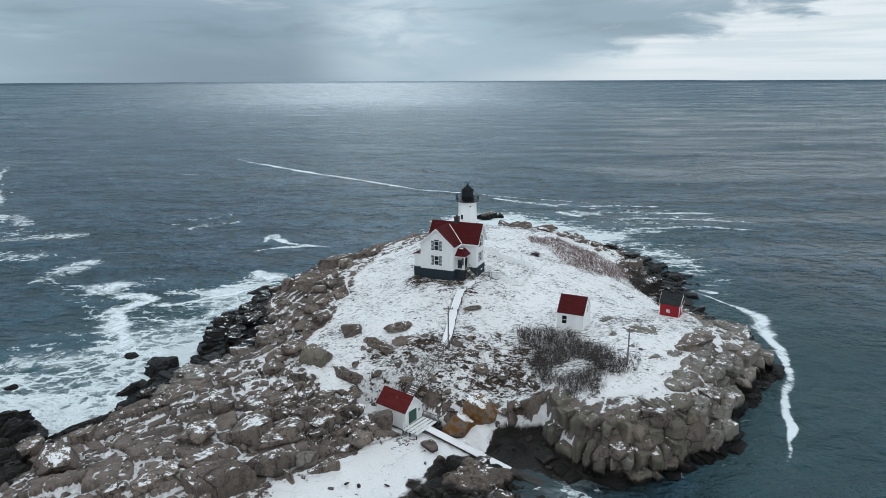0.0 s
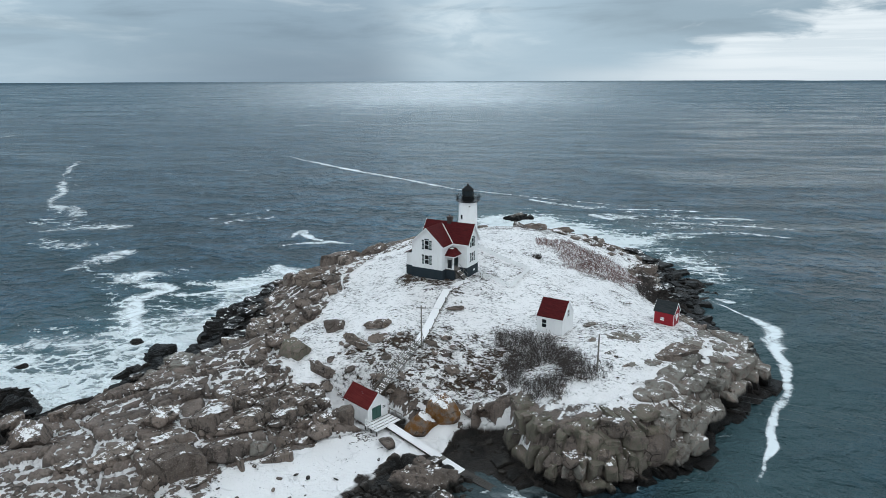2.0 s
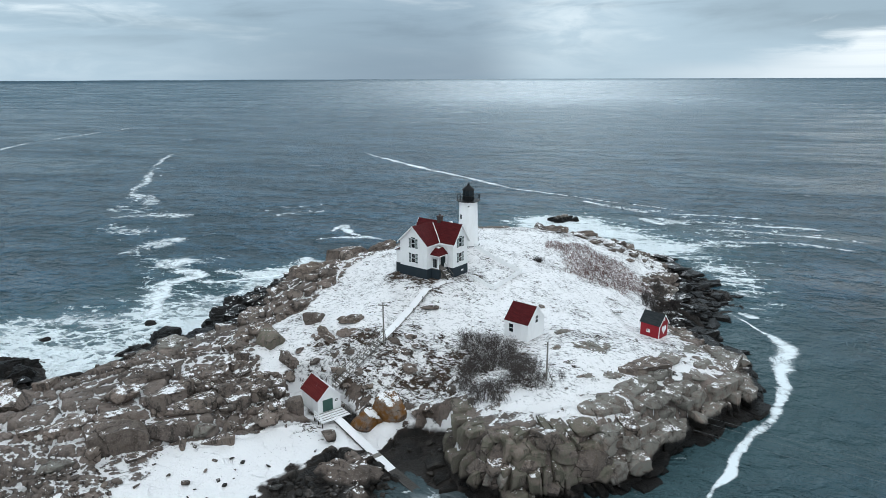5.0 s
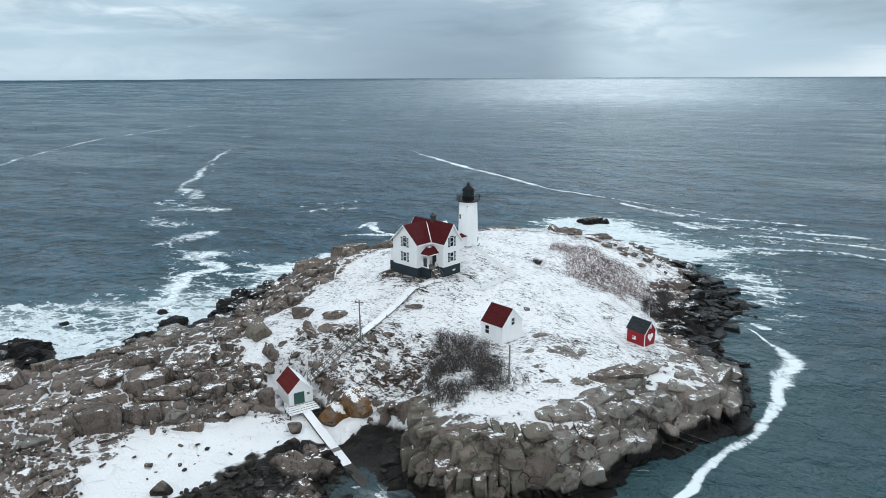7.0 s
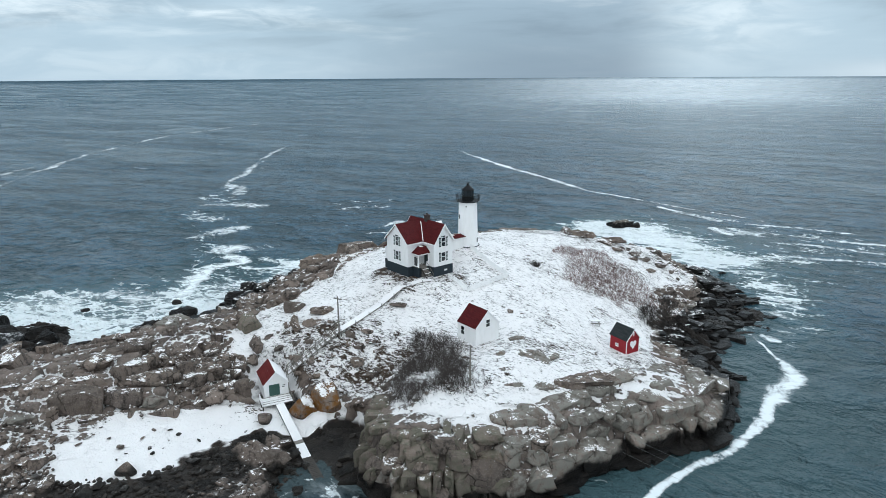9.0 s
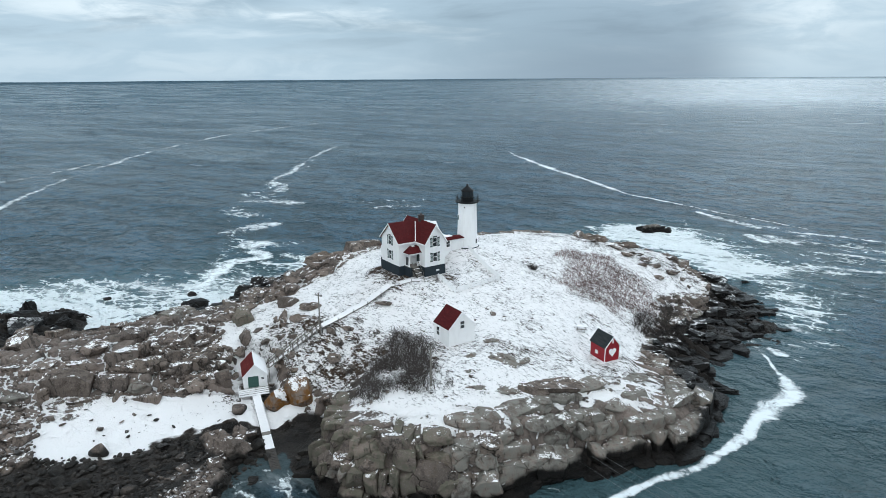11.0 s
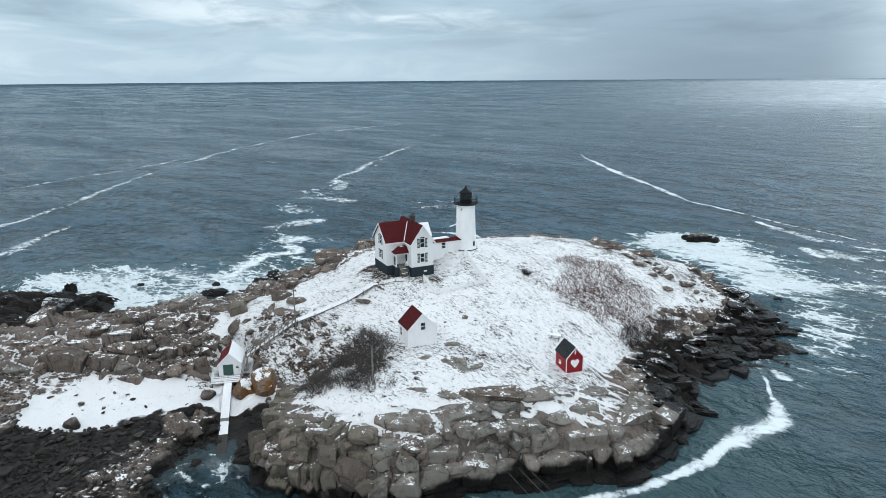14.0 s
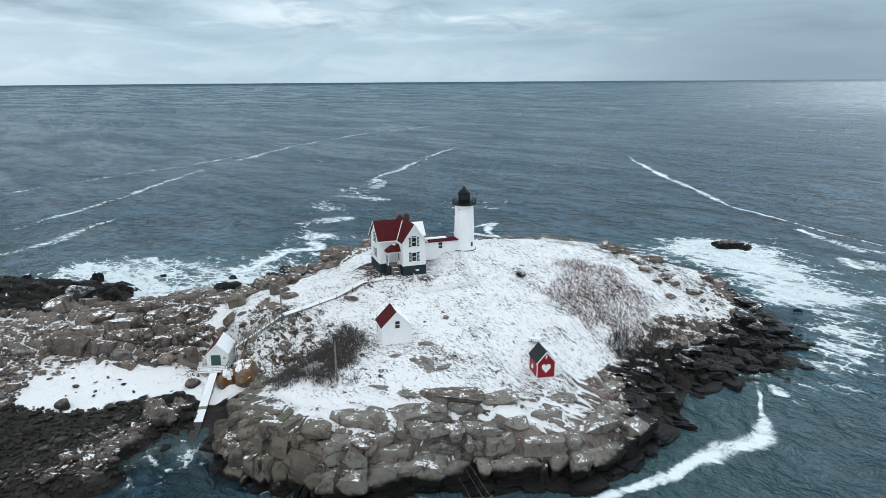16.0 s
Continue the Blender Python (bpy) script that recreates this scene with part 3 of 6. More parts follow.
tagged(ground, "snow-dusted granite island with brown winter turf", "island", kind="structure")

# ---------------------------------------------------------------- the sea
sea_mat, n, pos, nrm = material("sea_water")
foam_at, shoal = n.value("foam"), n.value("shoal")
swell = n.noise(n.stretch(pos, 0.5, 1.0, 1.0, 20), 0.07, 3, 0.5)
chop = n.noise(n.stretch(pos, 0.75, 1.0, 1.0, 14), 0.19, 5, 0.62, 0.5)
cross = n.noise(n.stretch(pos, 0.8, 1.0, 1.0, -35), 0.31, 4, 0.62, 0.4)
ripple = n.noise(n.stretch(pos, 0.7, 1.2, 1.0, 30), 1.3, 4, 0.6)
wind = n.noise(n.stretch(pos, 0.25, 1.0, 1.0, 24), 0.012, 4, 0.55)
water = n.mix(n.step(wind, 0.35, 0.7), (0.011, 0.033, 0.065), (0.018, 0.047, 0.085))
# wave light and shade put into the colour: near-black troughs, paler crests
crest_light = n.step(n.math("ADD", chop, n.math("ADD", n.math("MULTIPLY", n.math("SUBTRACT", cross, 0.5), 0.8), n.math("MULTIPLY", n.math("SUBTRACT", swell, 0.5), 0.9))), 0.40, 0.62)
water = n.mix(crest_light, n.mix(0.9, water, (0.002, 0.007, 0.012)), n.mix(0.5, water, (0.040, 0.085, 0.130)))
water = n.mix(n.value("murk"), water, (0.038, 0.060, 0.063))
water = n.mix(n.value("cove"), water, (0.050, 0.053, 0.052))
water = n.mix(n.math("MULTIPLY", shoal, 0.75), water, (0.055, 0.135, 0.140))
still = n.math("SUBTRACT", 1.0, n.math("MULTIPLY", n.math("MAXIMUM", n.math("MULTIPLY", n.value("murk"), 0.6), n.value("cove")), 0.62))
still = n.math("MULTIPLY", still, n.math("SUBTRACT", 1.0, n.math("MULTIPLY", n.value("remote"), 0.88)))
norm = n.bump(n.math("MULTIPLY", still, swell), 7.0, 1.0)
norm = n.bump(n.math("MULTIPLY", still, n.math("ADD", chop, n.math("MULTIPLY", cross, 0.8))), 3.8, 1.0, norm)
norm = n.bump(n.math("MULTIPLY", still, ripple), 0.48, 1.0, norm)
warp_n = n.add("ShaderNodeTexNoise")
n.put(warp_n.inputs["Vector"], pos)
warp_n.inputs["Scale"].default_value, warp_n.inputs["Detail"].default_value = 0.35, 4.0
warp_v = n.add("ShaderNodeVectorMath", operation="SCALE")
n.put(warp_v.inputs[0], warp_n.outputs[1])
warp_v.inputs[3].default_value = 4.5
warp = warp_v.outputs[0]
web = n.math("SUBTRACT", 1.0, n.step(n.voronoi(n.vmath("ADD", n.stretch(pos, 0.8, 1.1, 1, 30), warp), 0.30, "DISTANCE_TO_EDGE"), 0.0, 0.20))
drift = n.noise(n.stretch(pos, 0.6, 1.2, 1, 25), 0.13, 8, 0.68, 1.6)
fleck = n.noise(pos, 1.4, 4, 0.6)
k = n.math("ADD", foam_at, n.math("MULTIPLY", n.math("SUBTRACT", drift, 0.5), 2.3))
k = n.math("ADD", k, n.math("MULTIPLY", n.math("SUBTRACT", web, 0.35), 0.30))
k = n.math("ADD", k, n.math("MULTIPLY", n.math("SUBTRACT", fleck, 0.5), 0.5))
foam = n.math("MULTIPLY", n.step(k, 0.54, 0.84), n.step(foam_at, 0.02, 0.14))
milky = n.math("MULTIPLY", n.step(n.math("ADD", foam_at, n.math("MULTIPLY", n.math("SUBTRACT", drift, 0.5), 1.2)), 0.40, 0.95), 0.42)
foam = n.math("MAXIMUM", foam, milky)
scud = n.noise(n.stretch(pos, 0.22, 0.9, 1.0, 24), 0.10, 8, 0.70, 1.2)
foam = n.math("MAXIMUM", foam, n.math("MULTIPLY", n.math("MULTIPLY", n.step(scud, 0.57, 0.76), 0.11), still))
shade = n.add("ShaderNodeBsdfPrincipled")
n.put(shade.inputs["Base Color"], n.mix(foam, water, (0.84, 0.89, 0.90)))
streaky = n.noise(n.stretch(pos, 0.3, 1.0, 1.0, 18), 0.02, 6, 0.62, 0.8)
calm_k = n.math("ADD", n.math("ADD", n.math("ADD", 0.07, n.math("MULTIPLY", n.value("remote"), 0.12)), n.math("MULTIPLY", n.step(streaky, 0.36, 0.66), 0.20)), n.math("MAXIMUM", n.math("MULTIPLY", n.value("offing"), 0.5), n.math("MULTIPLY", n.math("MAXIMUM", n.value("murk"), n.value("cove")), 0.30)))
n.put(shade.inputs["Roughness"], n.math("ADD", calm_k, n.math("MULTIPLY", foam, 0.5)))
n.put(shade.inputs["Specular Tint"], (0.60, 0.88, 1.0))
n.put(shade.inputs["Normal"], norm)
shade.inputs["IOR"].default_value = 1.33
n.put(shade.inputs["Specular IOR Level"], n.math("SUBTRACT", 0.5, n.math("MULTIPLY", n.value("cove"), 0.32)))
# light scattered back out of the water
body = n.add("ShaderNodeBsdfDiffuse")
n.put(body.inputs["Color"], n.mix(foam, (0.025, 0.125, 0.16), (0.84, 0.89, 0.90)))
n.put(body.inputs["Normal"], norm)
both = n.add("ShaderNodeMixShader")
both.inputs[0].default_value = 0.12
n.put(both.inputs[1], shade.outputs[0])
n.put(both.inputs[2], body.outputs[0])
n.done(both.outputs[0])


def spread(lo, hi, step, reach, grow=1.13):
    out, s = list(np.arange(lo, hi + step, step)), step
    a, b = out[0], out[-1]
    while b - hi < reach or lo - a < reach:
        s *= grow
        b, a = b + s, a - s
        out = [a] + out + [b]
    return np.array(out)


SX, SY = spread(-150, 112, 1.25, 4700), spread(28, 262, 1.25, 4700)
QX, QY = np.meshgrid(SX, SY)
away = -inside(QX + 3 * fbm(QX, QY, 12, 3, 205), QY + 3 * fbm(QX, QY, 12, 3, 215), COAST)
# surf: centre, reach, strength
SURF = [(-51, 114, 7, 0.15), (-56, 77, 4, 0.9), (-55, 82, 4, 0.8), (-46, 159, 8, 0.5), (-53, 145, 8, 0.35), (-55, 97, 14, 0.30), (-68, 102, 20, 0.20), (-60, 122, 18, 0.22), (-75, 140, 14, 0.2), (-54, 116, 14, 0.4), (-62, 132, 12, 0.16), (-46, 150, 10, 0.4), (-84, 92, 16, 0.4), (-60, 84, 7, 0.6),
        (18, 227, 19, 0.95), (38, 214, 15, 0.65), (46, 204, 10, 0.4), (70, 222, 22, 0.24), (60, 196, 14, 0.34), (15, 232, 10, 0.7), (66, 172, 8, 0.5), (64, 184, 8, 0.4), (70, 160, 6, 0.35), (-86, 98, 13, 0.4), (-96, 86, 12, 0.4), (96, 230, 22, 0.2),
        (-2, 212, 12, 0.3), (14.5, 69, 4.5, 0.42), (19, 63, 5, 0.34), (66, 150, 6, 0.2), (-100, 170, 14, 0.12), (-128, 185, 18, 0.2), (-84, 150, 10, 0.24)]
foam_f = 0.30 * np.exp(-np.clip(away, 0, 99) / 2.2) * smooth(away, -6, 0.5) + 0.50 * np.exp(-np.clip(away, 0, 99) / 5.5) * smooth(away, -5, 0) * smooth(QX, -22, -34) * smooth(QY, 172, 150)
shoal_f = 0.04 * np.exp(-np.clip(away, 0, 99) / 6.0)
for fx, fy, fr, fs in SURF:
    bell = np.exp(-((QX - fx) ** 2 + (QY - fy) ** 2) / (fr * fr))
    foam_f, shoal_f = foam_f + fs * bell, shoal_f + (0.7 if fy > 84 else 0.0) * fs * np.exp(-((QX - fx) ** 2 + (QY - fy) ** 2) / (fr * fr * 1.7))
# lacy trails of foam: places along them, half-width, strength
for trail, tw, ts in (([(-218, 322), (-173, 247), (-146, 226)], 3.6, 0.46), ([(-167, 241), (-154, 214), (-127, 210)], 4.5, 0.46), ([(-136, 190), (-124, 180), (-107, 176.5), (-103, 160), (-84, 153.5), (-70, 145), (-75, 138), (-68, 124), (-65, 118)], 2.6, 0.42),
                      ([(-95, 227), (-80, 242)], 5.0, 0.34), ([(-63, 150), (-48, 151)], 3.5, 0.45), ([(-76, 157), (-74, 162)], 3.0, 0.4), ([(44, 195), (57, 204), (68, 213)], 4.0, 0.35),
                      ([(49, 260), (60, 251), (73, 244), (95, 238)], 5.0, 0.34)):
    trail_d = np.full(QX.shape, 1e9)
    wob = 5 * fbm(QX, QY, 16, 3, 230)
    for (ax, ay), (bx, by) in zip(trail, trail[1:]):
        t = np.clip(((QX - ax) * (bx - ax) + (QY - ay) * (by - ay)) / ((bx - ax) ** 2 + (by - ay) ** 2), 0, 1)
        trail_d = np.minimum(trail_d, np.hypot(QX - ax - t * (bx - ax) + wob, QY - ay - t * (by - ay) - wob))
    foam_f = foam_f + ts * np.exp(-(trail_d / tw) ** 2)
far = np.hypot(QX, QY - 120)
sea = sheet("sea", QX, QY, 29.0 * smooth(far, 1500, 5200) ** 1.3, np.hypot(QX, QY) < 4950, sea_mat,
            {"foam": np.clip(foam_f, 0, 1), "remote": smooth(far, 450, 1900), "offing": 0.6 * smooth(far, 3700, 4500), "shoal": np.clip(shoal_f, 0, 1), "murk": 0.97 * np.exp(-np.clip(away - 8, 0, 999) / 45.0) * smooth(QX, 22, 40) * smooth(QY, 175, 130), "cove": 0.95 * np.exp(-np.clip(away, 0, 99) / 4.0) * np.maximum(smooth(QX, 32, 24) * smooth(QY, 88, 80), 0)})
tagged(sea, "dark grey-green winter sea with wind chop and surf", "sea", kind="structure")

# ---------------------------------------------------------------- materials of the buildings
def painted(name, colour, board=0.0, rough=0.55, dirt=(0.25, 0.24, 0.22), amount=0.25):
    """Painted wood: siding lines, weather stains and a fine grain."""
    m, n, pos, nrm = material(name)
    stain = n.noise(n.stretch(pos, 1.0, 1.0, 0.25), 1.3, 5, 0.6)
    grain = n.noise(pos, 14.0, 4, 0.6)
    c = n.mix(n.math("MULTIPLY", n.step(stain, 0.45, 0.8), amount), colour, dirt)
    c = n.mix(n.math("MULTIPLY", grain, 0.06), c, (0.1, 0.1, 0.1))
    height = grain
    if board:
        saw = n.math("FRACT", n.math("DIVIDE", n.xyz(pos)[2], board))
        height = n.math("ADD", n.math("MULTIPLY", saw, 1.0), n.math("MULTIPLY", grain, 0.1))
    n.done(n.surface(c, rough, n.bump(height, 0.02, 0.6), spec=0.2))
    return m


def shingle(name, a, b, snow=0.0):
    """Roof shingles in courses, with worn and snow-dusted places."""
    m, n, pos, nrm = material(name)
    x, y, z = n.xyz(pos)
    course = n.math("FRACT", n.math("DIVIDE", z, 0.11))
    row = n.math("FLOOR", n.math("DIVIDE", z, 0.11))
    comb = n.add("ShaderNodeCombineXYZ")
    n.put(comb.inputs[0], n.math("MULTIPLY", n.math("ADD", x, y), 3.2))
    n.put(comb.inputs[1], row)
    white = n.add("ShaderNodeTexWhiteNoise")
    n.put(white.inputs[0], n.vmath("FLOOR", comb.outputs[0]))
    c = n.mix(white.outputs[0], a, b)
    wear = n.noise(pos, 0.9, 5, 0.6)
    c = n.mix(n.math("MULTIPLY", n.step(wear, 0.5, 0.8), 0.4), c, tuple(0.55 * v for v in a))
    fleck = n.step(n.noise(pos, 2.4, 6, 0.7), 0.66, 0.74)
    c = n.mix(n.math("MULTIPLY", fleck, snow), c, (0.8, 0.82, 0.85))
    n.done(n.surface(c, 0.75, n.bump(course, 0.03, 0.6), spec=0.15))
    return m


white_paint = painted("white_siding", (0.88, 0.88, 0.88), 0.13, amount=0.12)
white_plain = painted("white_paint", (0.88, 0.88, 0.88), 0.0, amount=0.10)
tower_white = painted("tower_white", (0.90, 0.90, 0.90), 0.0, 0.5, (0.42, 0.38, 0.33), 0.16)
red_wall = painted("red_siding", (0.26, 0.012, 0.020), 0.14, amount=0.15, dirt=(0.16, 0.02, 0.02))
grey_stone = painted("slate_foundation", (0.022, 0.033, 0.042), 0.0, 0.8, (0.05, 0.055, 0.06), 0.4)
shutter_pale = painted("shutter_pale", (0.30, 0.34, 0.33), 0.0, 0.6, (0.10, 0.11, 0.11), 0.3)
green_paint = painted("green_paint", (0.045, 0.10, 0.085), 0.0, 0.6)
shutter_mat = painted("shutter_grey_green", (0.035, 0.050, 0.052), 0.0, 0.6, (0.10, 0.11, 0.11), 0.3)
red_roof = shingle("red_shingles", (0.060, 0.006, 0.007), (0.085, 0.009, 0.010), 0.10)
boat_roof = shingle("faded_red_shingles", (0.095, 0.010, 0.010), (0.125, 0.018, 0.016), 0.7)
black_roof = shingle("black_shingles", (0.022, 0.026, 0.028), (0.034, 0.038, 0.040), 0.05)
black_iron = painted("black_iron", (0.004, 0.005, 0.006), 0.0, 0.6, (0.012, 0.010, 0.010), 0.3)
wood_grey = painted("weathered_wood", (0.20, 0.185, 0.165), 0.0, 0.85, (0.09, 0.08, 0.07), 0.5)
wood_dark = painted("dark_wet_wood", (0.055, 0.048, 0.042), 0.0, 0.7, (0.02, 0.02, 0.02), 0.5)
brick_mat = painted("chimney_brick", (0.060, 0.045, 0.042), 0.075, 0.85, (0.06, 0.05, 0.05), 0.5)

snow_mat, n, pos, nrm = material("lying_snow")
n.done(n.surface(n.mix(n.noise(pos, 1.5, 4, 0.6), (0.82, 0.81, 0.82), (0.89, 0.87, 0.865)), 0.7, n.bump(n.noise(pos, 3.0, 5, 0.65), 0.12, 0.8)))
glass_mat, n, pos, nrm = material("window_glass")
n.done(n.surface((0.012, 0.016, 0.020), 0.06, n.bump(n.noise(pos, 1.2, 2, 0.5), 0.01, 0.4), spec=0.8))
lens_mat, n, pos, nrm = material("lantern_glass")
n.done(n.surface((0.02, 0.026, 0.03), 0.04, None, spec=0.6))
beacon_mat, n, pos, nrm = material("red_beacon")
n.done(n.surface((0.35, 0.02, 0.02), 0.2, None, spec=0.7))


# ---------------------------------------------------------------- mesh helpers
def thing(name, m, label, category, group=""):
    ob = new(name)
    ob.empty_display_size = 0.3
    ob.matrix_world = m
    return tagged(ob, label, category, group)


def part(name, bm, mat, parent, label="", soft=False):
    """Links a bmesh as one mesh object under a thing or a part."""
    me = bpy.data.meshes.new(name)
    bmesh.ops.recalc_face_normals(bm, faces=bm.faces[:])
    bm.to_mesh(me)
    bm.free()
    for mt in (mat if isinstance(mat, (list, tuple)) else [mat]):
        me.materials.append(mt)
    if soft:
        me.polygons.foreach_set("use_smooth", np.ones(len(me.polygons), bool))
    ob = new(name, me)
    ob.parent = parent
    if label:
        tagged(ob, label)
    return ob


def prism(bm, outline, a, b, axis="x"):
    """Adds a solid with the given flat outline, swept along an axis from a to b."""
    def at(p, q, s):
        return {"x": (s, p, q), "y": (p, s, q), "z": (p, q, s)}[axis]
    lo = [bm.verts.new(at(p, q, a)) for p, q in outline]
    hi = [bm.verts.new(at(p, q, b)) for p, q in outline]
    bm.faces.new(lo)
    bm.faces.new(hi[::-1])
    for i in range(len(lo)):
        j = (i + 1) % len(lo)
        bm.faces.new((lo[i], lo[j], hi[j], hi[i]))
    return bm


def box(bm, x0, x1, y0, y1, z0, z1):
    return prism(bm, [(x0, y0), (x1, y0), (x1, y1), (x0, y1)], z0, z1, "z")


def bevelled(bm, width):
    bmesh.ops.bevel(bm, geom=bm.edges[:], offset=width, segments=1, affect="EDGES")
    return bm


def ring(bm, profile, sides=24, cx=0.0, cy=0.0):
    """A lathe solid: profile of (radius, height), closed at both ends."""
    rows = [[bm.verts.new((cx + r * math.cos(k * math.tau / sides), cy + r * math.sin(k * math.tau / sides), z)) for k in range(sides)] for r, z in profile]
    for lo, hi in zip(rows, rows[1:]):
        for k in range(sides):
            j = (k + 1) % sides
            bm.faces.new((lo[k], lo[j], hi[j], hi[k]))
    bm.faces.new(rows[0][::-1])
    bm.faces.new(rows[-1])
    return bm


def bar(bm, a, b, r, sides=6):
    """A round bar between two places."""
    a, b = Vector(a), Vector(b)
    turn = (b - a).to_track_quat("Z", "Y").to_matrix()
    lo, hi = [], []
    for k in range(sides):
        o = turn @ Vector((r * math.cos(k * math.tau / sides), r * math.sin(k * math.tau / sides), 0))
        lo.append(bm.verts.new(a + o))
        hi.append(bm.verts.new(b + o))
    bm.faces.new(lo[::-1])
    bm.faces.new(hi)
    for k in range(sides):
        j = (k + 1) % sides
        bm.faces.new((lo[k], lo[j], hi[j], hi[k]))
    return bm


def roof_pair(parent, name, mats, x0, x1, half, ridge, slope, thick=0.16, y=0.0, across=False, ends=(0, 0)):
    """Two roof slopes along x (or along y when across), each a part. mats: for the negative and the positive side."""
    for side, mat in zip((-1, 1), mats):
        low = ridge - half * slope
        out = [(y, ridge), (y + side * half, low), (y + side * half, low + thick), (y, ridge + thick)]
        part(name, prism(bmesh.new(), out, x0, x1, "y" if across else "x"), mat, parent)


def window(parent, place, turn, wide, high, sashes=1, shutters=True, trim=0.09, crown=False):
    """A window set proud of its wall: frame, each pane, and shutters. place: centre on the wall; turn: degrees of its outward side."""
    m = Matrix.Translation(place) @ Matrix.Rotation(radians(turn), 4, "Z")
    bm = bmesh.new()
    w2, h2 = wide / 2, high / 2
    for x0, x1, z0, z1 in ((-w2 - trim, -w2, -h2 - trim, h2 + trim), (w2, w2 + trim, -h2 - trim, h2 + trim), (-w2, w2, h2, h2 + trim), (-w2, w2, -h2 - trim, -h2)):
        box(bm, x0, x1, -0.06, 0.03, z0, z1)
    for k in range(1, sashes):
        x = -w2 + wide * k / sashes
        box(bm, x - 0.05, x + 0.05, -0.055, 0.02, -h2, h2)
    box(bm, -w2, w2, -0.05, 0.02, -0.03, 0.03)
    bm.transform(m)
    fr = part("window", bm, white_plain, parent)
    sill = box(bmesh.new(), -w2 - trim - 0.04, w2 + trim + 0.04, -0.13, 0.02, -h2 - trim - 0.06, -h2 - trim)
    sill.transform(m)
    part("sill", sill, white_plain, fr)
    for k in range(sashes):
        a, b = -w2 + wide * k / sashes, -w2 + wide * (k + 1) / sashes
        for z0, z1 in ((-h2, -0.03), (0.03, h2)):
            p = box(bmesh.new(), a + 0.03, b - 0.03, -0.025, 0.015, z0 + 0.02, z1 - 0.02)
            p.transform(m)
            part("pane", p, glass_mat, fr)
    if crown:
        cr = box(bmesh.new(), -w2 - 0.02, w2 + 0.02, -0.07, 0.02, h2 + trim, h2 + trim + 0.22)
        cr.transform(m)
        part("crown_panel", cr, shutter_mat, fr)
    if shutters:
        for s in (-1, 1):
            c = s * (w2 + trim + 0.25)
            e = c - s * 0.24
            edge = [(e, -h2 - 0.05), (e + s * 0.52, -h2 - 0.05), (e + s * 0.52, -h2 + 0.22), (e + s * 0.44, -h2 + 0.34), (e + s * 0.48, -0.12), (e + s * 0.48, 0.12),
                    (e + s * 0.44, h2 - 0.34), (e + s * 0.52, h2 - 0.22), (e + s * 0.52, h2 + 0.10), (e, h2 + 0.02)]
            sh = prism(bmesh.new(), edge, -0.05, 0.03, "y")
            sh.transform(m)
            leaf = part("shutter", sh, shutter_mat, fr, "dark green shaped shutter")
            for z0, z1 in ((-h2 + 0.16, -0.08), (0.08, h2 - 0.16)):
                pn = box(bmesh.new(), c - 0.16, c + 0.16, -0.062, -0.045, z0, z1)
                pn.transform(m)
                part("shutter_panel", pn, shutter_pale, leaf, "pale shutter panel")


# ---------------------------------------------------------------- the lighthouse
tower = thing("lighthouse", pose(5.15, 133.82, 15.8), "white cast-iron lighthouse tower with a black lantern on a snowy knoll", "lighthouse")
prof = [(2.28, -0.6), (2.28, 0.12), (2.16, 0.16)]
for k in range(24):
    z = 0.2 + k * 0.36
    prof.append((2.14 - 0.28 * z / 8.9, z))
prof += [(1.86, 8.95), (1.95, 9.05), (2.05, 9.2)]
part("shaft", ring(bmesh.new(), prof, 48), tower_white, tower, "riveted white cast-iron shaft", soft=True)
part("plinth", ring(bmesh.new(), [(2.5, -0.7), (2.5, 0.05), (2.36, 0.1)], 12), grey_stone, tower)
part("gallery_deck", ring(bmesh.new(), [(2.05, 9.2), (2.42, 9.34), (2.46, 9.36), (2.46, 9.48), (1.2, 9.5)], 36), black_iron, tower, "black gallery deck")
for k in range(12):
    a = k * math.tau / 12
    bm = bar(bmesh.new(), (2.38 * math.cos(a), 2.38 * math.sin(a), 9.45), (2.38 * math.cos(a), 2.38 * math.sin(a), 10.62), 0.035)
    bmesh.ops.create_icosphere(bm, subdivisions=1, radius=0.07, matrix=Matrix.Translation((2.38 * math.cos(a), 2.38 * math.sin(a), 10.66)))
    part("rail_post", bm, black_iron, tower)
for zz in (9.85, 10.2, 10.58):
    bm = bmesh.new()
    for k in range(36):
        a, b = k * math.tau / 36, (k + 1) * math.tau / 36
        bar(bm, (2.38 * math.cos(a), 2.38 * math.sin(a), zz), (2.38 * math.cos(b), 2.38 * math.sin(b), zz), 0.022, 5)
    part("rail", bm, black_iron, tower)
bm = bmesh.new()
for k in range(72):
    a = k * math.tau / 72
    bar(bm, (2.38 * math.cos(a), 2.38 * math.sin(a), 9.5), (2.38 * math.cos(a), 2.38 * math.sin(a), 10.55), 0.011, 4)
part("balusters", bm, black_iron, tower)
part("parapet", ring(bmesh.new(), [(1.24, 9.48), (1.24, 10.35), (1.30, 10.4), (1.30, 10.46), (0.4, 10.46)], 20), black_iron, tower, "black lantern parapet")
